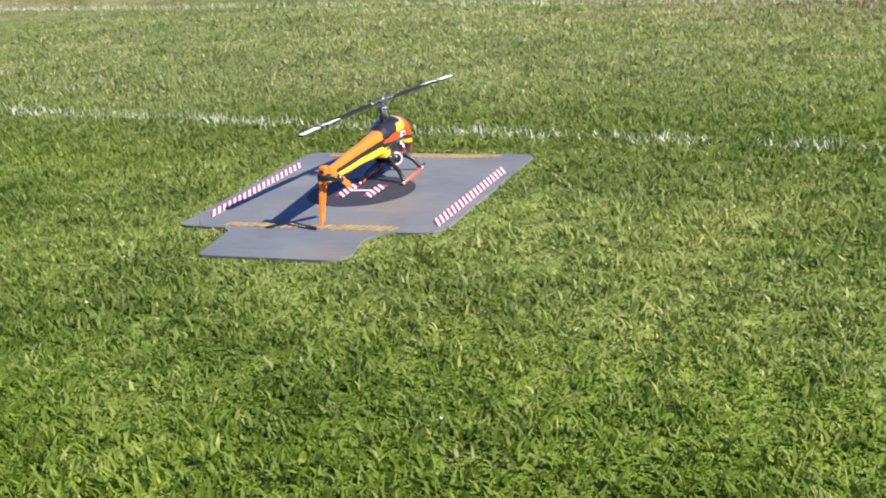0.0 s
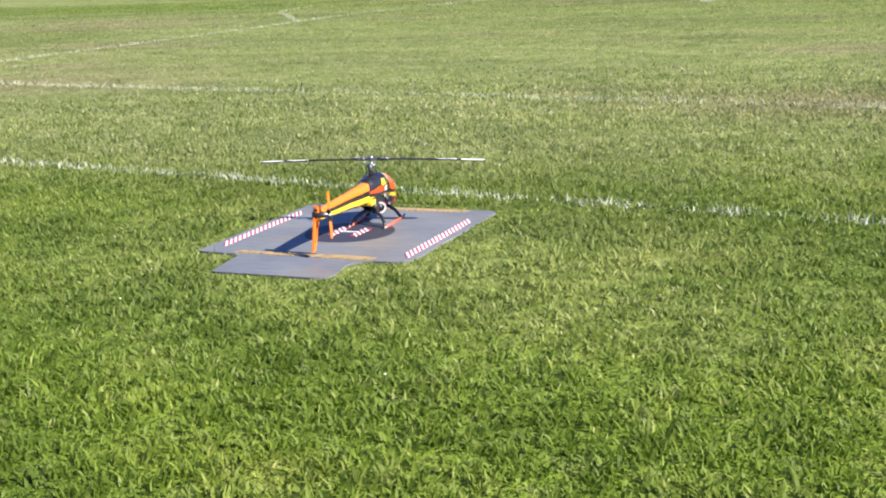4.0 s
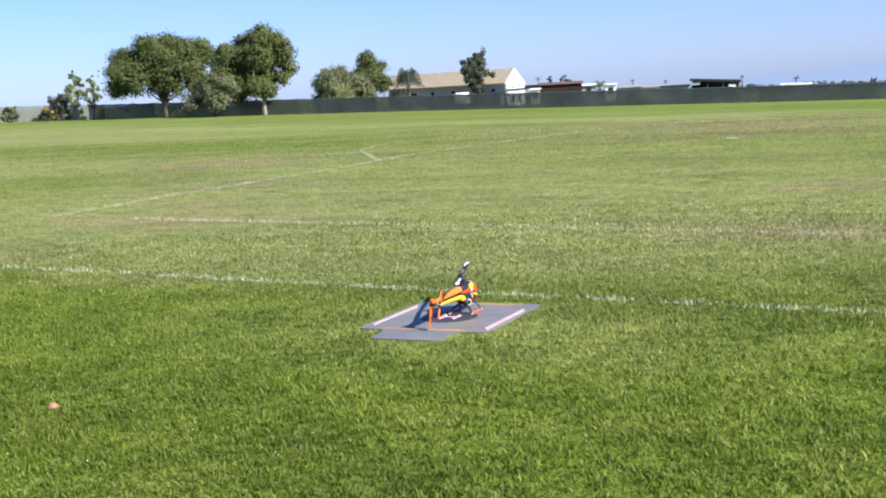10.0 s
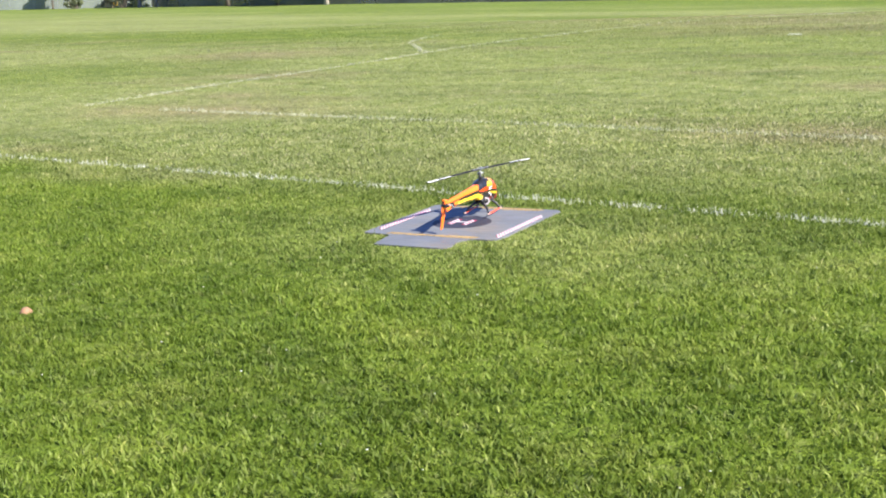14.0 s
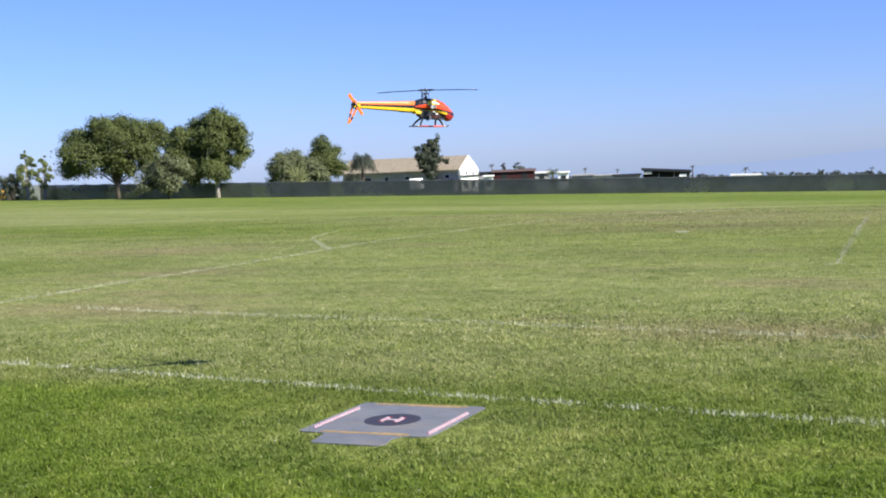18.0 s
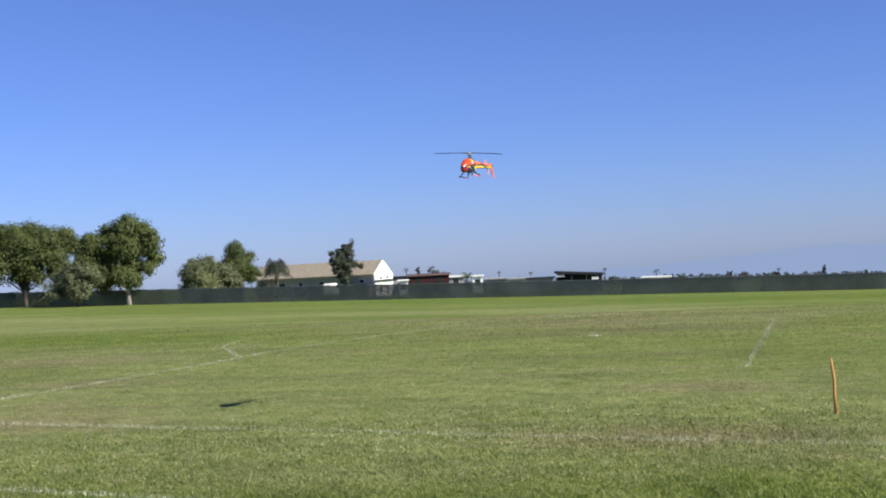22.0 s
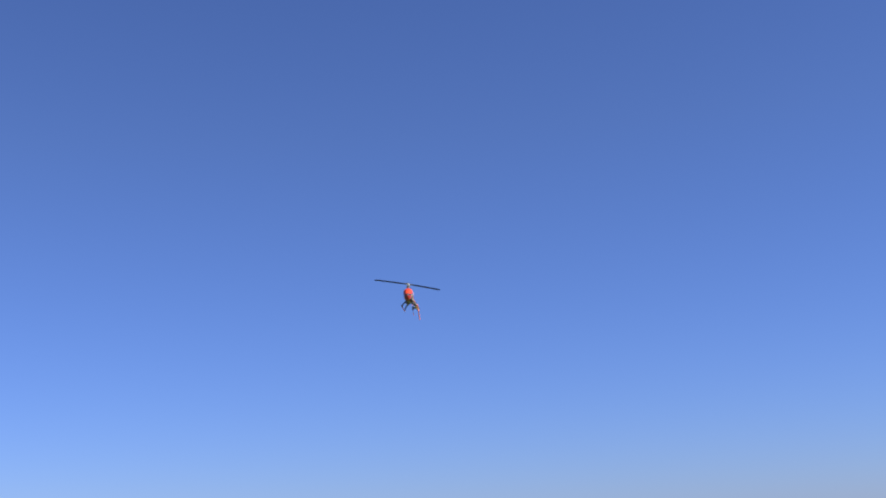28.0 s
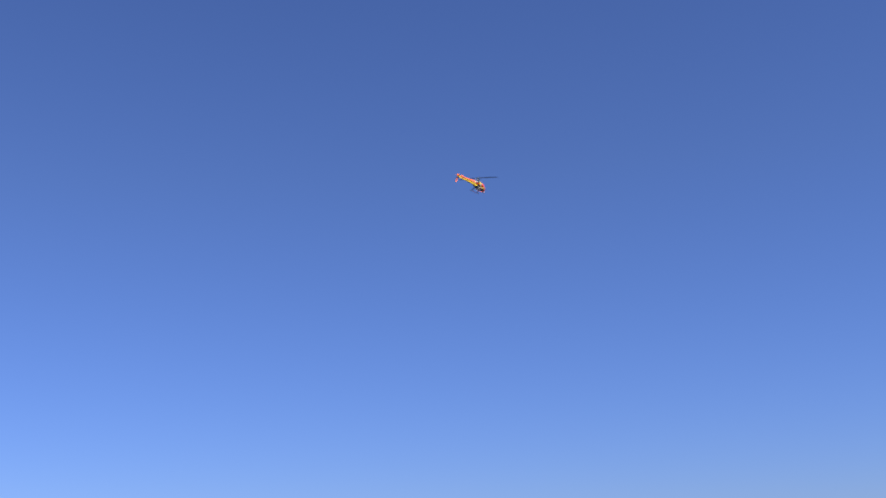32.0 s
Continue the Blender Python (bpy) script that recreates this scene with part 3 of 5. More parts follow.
        gap = np.array([noise.noise((a * 3.1, c * 3.1, 5)) for a, c in zip(x, y)])
        fine = np.array([noise.noise((a * 11, c * 11, 9)) for a, c in zip(x, y)])
        keep = (0.55 * gap + 0.9 * fine > (0.0 if worn == 0 else -0.3) + RNG.normal(0, 0.2, len(x))) & ~in_mat(x, y, 0.0)
        x, y = x[keep], y[keep]
        rr = np.hypot(x - EYE[0], y - EYE[1])
        blades("painted_line", x, y, RNG.uniform(0.024, 0.056, len(x)), RNG.uniform(0.003, 0.008, len(x)) * np.maximum(1, rr / 10), RNG.uniform(0.1, 0.95, len(x)), mat, label, "field line", False)

    # taller ragged tufts on the near line
    xs, ys = [], []
    for cx in (1.5, 1.95, 2.12, 2.4, 2.75, 3.1, -0.9, -2.4):
        cy = 0.70 - 0.12 * (cx - 1.0) if cx > 1 else 0.86 - 0.155 * cx
        xs.append(RNG.normal(cx, 0.07, 12))
        ys.append(RNG.normal(cy, 0.03, 12))
    x, y = np.concatenate(xs), np.concatenate(ys)
    k = len(x)
    pale = RNG.random(k) < 0.55
    h, w, lean = RNG.uniform(0.03, 0.07, k), RNG.uniform(0.004, 0.007, k), RNG.uniform(0.2, 0.8, k)
    blades("painted_line", x[pale], y[pale], h[pale], w[pale], lean[pale], CHALK, "tall chalked grass tufts on a field line", "field line")
    blades("grass", x[~pale], y[~pale], h[~pale], w[~pale], lean[~pale], BLADE, "tall ragged grass tufts on a field line", "grass")


def clover():
    """Small white clover heads dotted through the near turf."""
    x, y, r = sow(60, 3.0, 11.0, 4, 50, 1.2)
    keep = ~in_mat(x, y, 0.03)
    x, y = x[keep], y[keep]
    n = len(x)
    k = 6
    top = np.stack([x, y, RNG.uniform(0.012, 0.026, n)], 1)
    s = RNG.uniform(0.003, 0.006, (n, 1))
    v = [top + np.array([0, 0, 0.7]) * s] + [top + np.array([math.cos(2 * math.pi * i / k), math.sin(2 * math.pi * i / k), 0.0]) * s for i in range(k)] + [top - np.array([0, 0, 0.6]) * s]
    v = np.stack(v, 1)
    tri = np.array([[0, 1 + i, 1 + (i + 1) % k] for i in range(k)] + [[k + 1, 1 + (i + 1) % k, 1 + i] for i in range(k)])
    f = (tri[None] + (np.arange(n) * (k + 2))[:, None, None]).reshape(-1, 3)
    tagged(quick_mesh("clover", v.reshape(-1, 3), f, CHALK), "small white clover heads in the turf", "flowers", kind="stuff")


grass()
clover()


# ---- the landing mat ----
def landing_mat():
    ob = thing("landing_mat", "grey plastic landing mat with lip and striped markings on grass", "landing mat", pose(0, 0, 0))
    bm = slab(fresh(), MAT_PLAN, -0.011, -0.003)
    sheet = part("sheet", bm, MAT_GREY, ob, "scuffed grey plastic sheet")
    disc = slab(fresh(), [(0.19 * math.cos(2 * math.pi * k / 48), 0.19 * math.sin(2 * math.pi * k / 48)) for k in range(48)], -0.004, -0.0014)
    part("disc", disc, MAT_DARK, ob, "dark grey painted disc")
    # the letter H, of broken dashes, white on red
    for x in (-0.052, 0.052):
        part("letter_leg", slab(fresh(), [(x - 0.016, -0.075), (x + 0.016, -0.075), (x + 0.016, 0.075), (x - 0.016, 0.075)], -0.002, 0.0006), TAPE_RED, ob, "red backing of the letter H")
        for k in range(4):
            y = -0.040 + k * 0.034
            part("dash", slab(fresh(), [(x - 0.018, y), (x + 0.018, y - 0.042), (x + 0.018, y - 0.027), (x - 0.018, y + 0.015)], -0.001, 0.0016), TAPE_WHITE, ob, "white dash of the letter H")
    part("letter_bar", slab(fresh(), [(-0.034, -0.008), (0.034, -0.003), (0.034, 0.009), (-0.034, 0.004)], -0.002, 0.0012), TAPE_WHITE, ob, "white bar of the letter H")
    # red and white edge strips
    for x, y0, slant in ((-0.418, -0.31, -0.066), (0.418, -0.34, -0.066)):
        part("edge_strip", slab(fresh(), [(x - 0.019, y0 + 0.02), (x + 0.019, y0 - 0.035), (x + 0.019, y0 + 0.615), (x - 0.019, y0 + 0.68)], -0.004, -0.0012), TAPE_RED, ob, "red edge strip with white bars")
        for k in range(19):
            y = y0 + 0.004 + k * 0.0347
            part("stripe", slab(fresh(), [(x - 0.0195, y - slant / 2), (x + 0.0195, y + slant / 2), (x + 0.0195, y + slant / 2 + 0.0165), (x - 0.0195, y - slant / 2 + 0.0165)], -0.003, -0.0002), TAPE_WHITE, ob)
    # faded yellow hazard strips, front and back: worn tape with a few clear slanting bars
    rng = random.Random(12)
    for y, x0, x1, clear0, clear1 in ((-0.415, -0.31, 0.30, 0.08, 0.26), (0.490, -0.37, 0.33, -0.10, 0.25)):
        n, step = 26, (x1 - x0) / 26
        for k in range(n):
            x = x0 + step * k
            wide = 0.55 if clear0 < x < clear1 else rng.uniform(0.6, 1.0)
            lo, hi = (0.026, 0.028) if clear0 < x < clear1 else (rng.uniform(0.010, 0.024), rng.uniform(0.012, 0.026))
            part("hazard_bar", slab(fresh(), [(x, y - lo), (x + wide * step, y - lo), (x + wide * step + 0.022, y + hi), (x + 0.022, y + hi)], -0.004, -0.001 + 0.0001 * (k % 2)), TAPE_YELLOW, ob)
    return ob


landing_mat()


# ---- the model helicopter (x ahead, y to its left, z up; the skids stand on z = 0) ----
def oval(x, zc, up, down, half, n=28, power=2.3):
    ring = []
    for k in range(n):
        a = 2 * math.pi * k / n
        c, s = math.cos(a), math.sin(a)
        y = half * math.copysign(abs(c) ** (2 / power), c)
        z = (up if s > 0 else down) * math.copysign(abs(s) ** (2 / power), s)
        ring.append((x, y, zc + z))
    return ring


def curve_at(x, keys):
    for (x0, *a), (x1, *b) in zip(keys, keys[1:]):
        if x0 <= x <= x1:
            t = (x - x0) / (x1 - x0)
            t = t * t * (3 - 2 * t) * 0.5 + t * 0.5
            return [p + (q - p) * t for p, q in zip(a, b)]
    return list(keys[-1][1:])


TAPE_PALE = painted("pale_label", (0.70, 0.68, 0.66), 0.5, 0.08, 0, 30)
SKID_PALE = painted("pale_skid_end", (0.62, 0.42, 0.36), 0.4, 0.08)
RING = painted("pale_ring", (0.46, 0.42, 0.44), 0.35, 0.1)


def helicopter():
    h = thing("model_helicopter", "orange and yellow model helicopter with black trim", "helicopter", pose(0, 0, 0))
    # canopy: x, top, bottom, half width
    keys = [(-0.13, 0.214, 0.118, 0.024), (-0.105, 0.222, 0.120, 0.033), (-0.075, 0.234, 0.128, 0.041), (-0.04, 0.242, 0.134, 0.047), (0.01, 0.245, 0.132, 0.052), (0.05, 0.243, 0.126, 0.054), (0.10, 0.233, 0.106, 0.055),
            (0.15, 0.214, 0.070, 0.051), (0.19, 0.184, 0.048, 0.043), (0.225, 0.152, 0.056, 0.031), (0.245, 0.130, 0.078, 0.021), (0.256, 0.112, 0.098, 0.007)]
    rings = []
    for i in range(110):
        x = -0.13 + 0.386 * i / 109
        top, low, half = curve_at(x, keys)
        zc = low + (top - low) * 0.48
        rings.append(oval(x, zc, top - zc, zc - low, half * 1.06, 96))

    def tint(c):
        x, y, z = c
        z = z if z < 0.16 else 0.16 + (z - 0.16) * 0.9
        line = 0.152 - 0.19 * max(0.0, x - 0.06) + 0.10 * max(0.0, -0.03 - x)   # the black line sinks towards the nose
        if x > 0.215 and abs(z - line + 0.004) < 0.013:
            return 2
        if z > line + 0.008:
            front = 0.082 + 0.35 * (z - 0.20)
            if x > front:
                return 0
            if x < -0.012 + 0.4 * (z - 0.19) and z > 0.186 - 0.25 * max(0.0, -0.06 - x):
                return 2
            if z > 0.215 and x < 0.048:
                return 2
            if abs(x - front + 0.008) < 0.005 or (z > 0.196 and abs(x - 0.036 - 0.9 * (z - 0.205)) < 0.004):
                return 2
            if z > 0.186:
                return 1
            if z > 0.180:
                return 2 if x > 0.0 else 0
            if x < 0.022:
                return 0
            return 2 if 0.166 < z < 0.174 and 0.036 < x < 0.058 else 3
        if z > line - 0.009:
            return 2
        if z > line - 0.026:
            return 1 if x < 0.178 else 4
        if x > 0.168 - 0.6 * max(0.0, 0.10 - z):
            return 4
        return 2 if -0.075 < x else 1

    part("canopy", loft(fresh(), rings, tint), [ORANGE, YELLOW, BLACK, WHITE, RED], h, "orange and yellow canopy with black swoosh", True)
    # tail boom
    bkeys = [(-0.66, 0.203, 0.155, 0.010), (-0.60, 0.206, 0.149, 0.012), (-0.35, 0.212, 0.135, 0.016), (-0.16, 0.218, 0.120, 0.023), (-0.10, 0.220, 0.118, 0.032)]
    rings = []
    for i in range(90):
        x = -0.66 + 0.56 * i / 89
        top, low, half = curve_at(x, bkeys)
        zc = (top + low) / 2
        rings.append(oval(x, zc, top - zc, zc - low, half, 112, 2.8))

    def stripe(c):
        top, low, half = curve_at(max(-0.66, min(-0.10, c.x)), bkeys)
        t = (c.z - low) / (top - low)
        if t > 0.65:
            return 0
        if t > 0.38:
            return 2 if (c.x > -0.60) else 1
        return 1 if t > 0.10 else 2

    part("tail_boom", loft(fresh(), rings, stripe), [DAYGLOW, YELLOW, BLACK], h, "orange tail boom with yellow flank and black line", True)
    # tail gearbox and fin
    bm = tube(fresh(), [(-0.655, 0.018, 0.182), (-0.655, -0.052, 0.182)], [0.017, 0.011], 14)
    part("tail_gearbox", bm, DARK_METAL, h, "dark metal tail gearbox", True)
    bm = fresh()
    outer = [(-0.668, 0.172), (-0.612, 0.162), (-0.676, 0.030), (-0.704, 0.022)]
    inner = [(-0.652, 0.155), (-0.632, 0.151), (-0.678, 0.060), (-0.688, 0.058)]
    for sgn in (-1, 1):
        o = [bm.verts.new((x, sgn * 0.004 + 0.012, z)) for x, z in outer]
        q = [bm.verts.new((x, sgn * 0.004 + 0.012, z)) for x, z in inner]
        for k in range(4):
            f = (o[k], o[(k + 1) % 4], q[(k + 1) % 4], q[k])
            bm.faces.new(f if sgn < 0 else f[::-1])
    vs = bm.verts[:]
    for base, flip in ((0, False), (4, True)):
        for k in range(4):
            a, b = vs[base + k], vs[base + (k + 1) % 4]
            c, d = vs[8 + base + (k + 1) % 4], vs[8 + base + k]
            bm.faces.new((a, d, c, b) if not flip else (a, b, c, d))
    part("tail_fin", bm, DAYGLOW, h, "bright orange slotted tail fin")
    bm = bevelled(box(fresh(), (-0.666, -0.012, 0.186), (-0.634, 0.014, 0.222)), 0.006)
    part("tail_case", bm, DAYGLOW, h, "orange tail case", True)
    part("tail_bore", tube(fresh(), [(-0.6665, 0.001, 0.204), (-0.664, 0.001, 0.204)], 0.007, 14), BLACK, h, "dark round opening of the tail case", True)
    # chassis below the canopy
    for y in (-0.030, 0.030):
        bm = fresh()
        slab(bm, [(-0.085, 0.140), (-0.075, 0.095), (-0.02, 0.066), (0.135, 0.062), (0.168, 0.072), (0.150, 0.100), (0.10, 0.140)][::-1], y - 0.002, y + 0.002)
        bmesh.ops.transform(bm, matrix=Matrix(((1, 0, 0, 0), (0, 0, 1, 0), (0, 1, 0, 0), (0, 0, 0, 1))), verts=bm.verts)
        bmesh.ops.recalc_face_normals(bm, faces=bm.faces)
        part("side_plate", bm, CARBON, h, "black carbon side plate")
    part("battery", bevelled(box(fresh(), (-0.03, -0.024, 0.066), (0.155, 0.024, 0.108)), 0.005), BLACK, h, "black battery pack", True)
    part("speed_controller", bevelled(box(fresh(), (0.07, -0.02, 0.108), (0.13, 0.02, 0.125)), 0.003), DARK_METAL, h, "", True)
    part("motor", tube(fresh(), [(0, 0.012, 0), (0, -0.008, 0)], [0.019, 0.019], 24), BLACK, h, "round dark motor", True, pose(0.004, -0.031, 0.080, 0, 0, -48))
    bm = fresh()
    for k in range(28):
        a0, a1 = 2 * math.pi * k / 28, 2 * math.pi * (k + 1) / 28
        ring = []
        for a in (a0, a1):
            ring.append([bm.verts.new((r * math.cos(a), y, r * math.sin(a))) for r, y in ((0.027, 0.002), (0.027, -0.009), (0.0195, -0.009), (0.0195, 0.002))])
        for i in range(4):
            bm.faces.new((ring[0][i], ring[0][(i + 1) % 4], ring[1][(i + 1) % 4], ring[1][i]))
    bmesh.ops.remove_doubles(bm, verts=bm.verts, dist=1e-5)
    bmesh.ops.recalc_face_normals(bm, faces=bm.faces)
    part("pulley_ring", bm, RING, h, "pale grey pulley ring", False, pose(0.004, -0.031, 0.080, 0, 0, -48))
    # servos, frame spacers and wiring in the open flank
    for x, y, z in ((0.085, -0.033, 0.112), (0.060, -0.033, 0.130), (0.085, 0.033, 0.112)):
        servo = part("servo", bevelled(box(fresh(), (x - 0.014, y - 0.006, z - 0.011), (x + 0.014, y + 0.006, z + 0.011)), 0.002), DARK_METAL, h, "dark servo case", True)
        part("servo_label", box(fresh(), (x - 0.009, y + (0.0058 if y > 0 else -0.0068), z - 0.007), (x + 0.009, y + (0.0068 if y > 0 else -0.0058), z + 0.006)), TAPE_PALE, servo, "pale servo label")
    for x, z in ((-0.055, 0.100), (0.0, 0.072), (0.070, 0.070), (0.128, 0.074), (0.120, 0.100)):
        part("frame_spacer", tube(fresh(), [(x, -0.034, z), (x, 0.034, z)], 0.0042, 10), METAL, h, "bright metal frame spacer", True)
    for s in (-1, 1):
        part("wire", tube(fresh(), [(0.118, s * 0.026, 0.112), (0.105, s * 0.036, 0.096), (0.075, s * 0.036, 0.084), (0.040, s * 0.034, 0.094)], 0.003, 6), RED if s < 0 else BLACK, h, "", True)
    part("belt_guard", bevelled(box(fresh(), (-0.11, -0.036, 0.108), (-0.055, 0.036, 0.134)), 0.006), YELLOW, h, "", True)
    # landing gear
    for xt, xb in ((0.105, 0.122), (-0.045, -0.088)):
        for s in (-1, 1):
            bm = tube(fresh(), [(xt, s * 0.012, 0.072), (xt, s * 0.034, 0.068), ((xt + xb) / 2, s * 0.066, 0.045), (xb, s * 0.088, 0.012), (xb, s * 0.092, 0.004)], [0.010, 0.010, 0.0085, 0.007, 0.0065], 8)
            part("leg", bm, BLACK, h, "black curved landing leg", True)
    for s in (-1, 1):
        y = s * 0.091
        skid = part("skid", tube(fresh(), [(-0.085, y, 0.0055), (0.118, y, 0.0055)], 0.0055, 10), PINK, h, "bright orange-red skid tube", True)
        part("skid_end", tube(fresh(), [(0.118, y, 0.0055), (0.146, y, 0.0055)], 0.0054, 10), SKID_PALE, skid, "pale skid end", True)
        part("skid_end", tube(fresh(), [(-0.085, y, 0.0055), (-0.110, y, 0.0055)], 0.0054, 10), SKID_PALE, skid, "pale skid end", True)
        part("skid_tip", tube(fresh(), [(0.145, y, 0.0055), (0.160, y, 0.0075), (0.172, y, 0.014)], [0.0056, 0.0056, 0.004], 10), BLACK, skid, "black skid tip", True)
        part("skid_tip", tube(fresh(), [(-0.110, y, 0.0055), (-0.122, y, 0.0065)], [0.0056, 0.0045], 10), BLACK, skid, "black skid tip", True)
    # rotor mast and servos
    part("mast", tube(fresh(), [(0, 0, 0.20), (0, 0, 0.315)], 0.005, 10), METAL, h, "steel rotor mast", True)
    part("swashplate", tube(fresh(), [(0, 0, 0.280), (0, 0, 0.283), (0, 0, 0.290), (0, 0, 0.293)], [0.015, 0.024, 0.024, 0.015], 18), METAL, h, "metal swashplate", True)
    part("antenna_post", tube(fresh(), [(-0.045, -0.012, 0.240), (-0.045, -0.012, 0.300)], 0.004, 8), DARK_METAL, h, "dark metal guide post", True)
    for k in range(3):
        a = radians(90 + 120 * k)
        part("push_rod", tube(fresh(), [(0.030 * math.cos(a), 0.030 * math.sin(a), 0.240), (0.022 * math.cos(a), 0.022 * math.sin(a), 0.288)], 0.0022, 6), DARK_METAL, h, "", True)
    part("mast_bearing", tube(fresh(), [(0, 0, 0.236), (0, 0, 0.256), (0, 0, 0.262)], [0.015, 0.012, 0.008], 16), BLACK, h, "black bearing block under the mast", True)
    part("swash_guide", bevelled(box(fresh(), (-0.034, -0.004, 0.240), (-0.028, 0.004, 0.294)), 0.0015), BLACK, h, "black swashplate guide", True)
    # main rotor, which turns about its own z
    rotor = part("main_rotor", tube(fresh(), [(0, 0, -0.008), (0, 0, 0.010), (0, 0, 0.016)], [0.012, 0.012, 0.006], 14), METAL, h, "metal rotor head", True, pose(0, 0, 0.315))
    bm = bevelled(box(fresh(), (-0.034, -0.008, -0.007), (0.034, 0.008, 0.007)), 0.003)
    part("head_block", bm, METAL, rotor, "", True)
    for s in (0, 180):
        m = pose(0, 0, 0, 0, 0, s)
        bm = fresh()
        tube(bm, [(0.030, 0, 0), (0.062, 0, 0)], [0.0095, 0.0085], 10)
        box(bm, (0.050, -0.010, -0.005), (0.088, 0.010, 0.005))
        part("blade_grip", bm, DARK_METAL, rotor, "dark metal blade grip", True, m)
        part("pitch_link", tube(fresh(), [(0.034, 0.021, 0.0), (0.018, 0.019, -0.030)], 0.0026, 6), METAL, rotor, "", True, m)
        part("pitch_horn", bevelled(box(fresh(), (0.028, 0.006, -0.003), (0.040, 0.024, 0.003)), 0.0015), DARK_METAL, rotor, "", True, m)
        part("blade_bolt", tube(fresh(), [(0.078, 0, -0.009), (0.078, 0, 0.009)], 0.0035, 8), METAL, rotor, "", True, m)
        # blade: span stations, chord 42 mm, thin aerofoil, slight droop
        rings, cuts = [], [0.072, 0.080, 0.10, 0.16, 0.235, 0.25, 0.29, 0.31, 0.33, 0.35, 0.37, 0.39, 0.41, 0.425, 0.435, 0.447, 0.48, 0.50, 0.510, 0.515]
        for r in cuts:
            r *= 1.068
            ch = 0.021 if 0.085 < r < 0.54 else 0.014
            z = -0.0015 - 0.010 * (r / 0.55) ** 2
            ring = []
            for k in range(20):
                a = 2 * math.pi * k / 20
                ring.append((r, ch * math.cos(a) - 0.004, z + 0.0032 * math.sin(a) * (1 + 0.4 * math.cos(a))))
            rings.append(ring)

        def band(c):
            if c.z < -0.0015 - 0.010 * (c.x / 0.55) ** 2 + 0.0020:
                return 0
            return 1 if c.x > 0.44 or (0.31 < c.x < 0.425 and abs(c.y - 0.004 + 0.10 * (c.x - 0.37)) < 0.009) else 0

        part("rotor_blade", loft(fresh(), rings, band), [BLADE_GREY, WHITE], rotor, "dark grey rotor blade with white bands", False, m)
    # tail rotor, which turns about its own y
    tail = part("tail_rotor", tube(fresh(), [(0, 0.008, 0), (0, -0.010, 0)], [0.009, 0.006], 10), METAL, h, "metal tail rotor hub", True, pose(-0.655, -0.055, 0.182))
    for s in (0, 180):
        m = pose(0, 0, 0, 0, s, 0)
        bm = fresh()
        loft(bm, [[(0.5 * w * math.cos(2 * math.pi * k / 10), 0.0022 * math.sin(2 * math.pi * k / 10) - 0.004, r) for k in range(10)] for r, w in ((0.010, 0.010), (0.022, 0.012), (0.030, 0.026), (0.098, 0.025), (0.104, 0.017))])
        part("tail_blade", bm, DAYGLOW, tail, "bright orange tail blade", False, m)
        part("tail_grip", bevelled(box(fresh(), (-0.007, -0.008, 0.006), (0.007, 0.004, 0.030)), 0.002), BLACK, tail, "", True, m)
    # true size
    for ob in h.children_recursive:
        ob.data.transform(Matrix.Scale(SIZE, 4))
        ob.matrix_basis = Matrix.Translation(ob.matrix_basis.translation * SIZE) @ ob.matrix_basis.to_3x3().to_4x4()
    return h, rotor, tail


SIZE = 0.9
HELI, ROTOR, TAIL_ROTOR = helicopter()


# ---- small markers on the field ----
def orange_post():
    ob = thing("marker_post", "slim orange plastic marker post standing in the turf", "marker post", pose(3.03, 5.89, -0.012, 0, -1.5, 0))
    part("shaft", tube(fresh(), [(0, 0, 0), (-0.004, 0, 0.18), (0.004, 0, 0.33), (-0.006, 0, 0.46), (-0.01, 0, 0.56)], [0.017, 0.016, 0.015, 0.014, 0.009], 10), DAYGLOW_DULL, ob, "", True)
    part("foot", tube(fresh(), [(0, 0, -0.004), (0, 0, 0.012)], [0.026, 0.021], 14), DAYGLOW_DULL, ob, "", True)


DAYGLOW_DULL = painted("faded_orange_plastic", (0.46, 0.24, 0.075), 0.6, 0.2)
DISC_DULL = painted("faded_orange_disc", (0.27, 0.15, 0.085), 0.7, 0.2)
orange_post()


def orange_disc():
    ob = thing("marker_disc", "small faded orange field marker disc lying in the grass", "marker disc", pose(-1.12, -2.63, -0.012, 4, -6, 0))
    bm = tube(fresh(), [(0, 0, 0), (0, 0, 0.006), (0, 0, 0.022), (0, 0, 0.030)], [0.036, 0.034, 0.022, 0.014], 18)
    part("dome", bm, DISC_DULL, ob, "", True)


orange_disc()


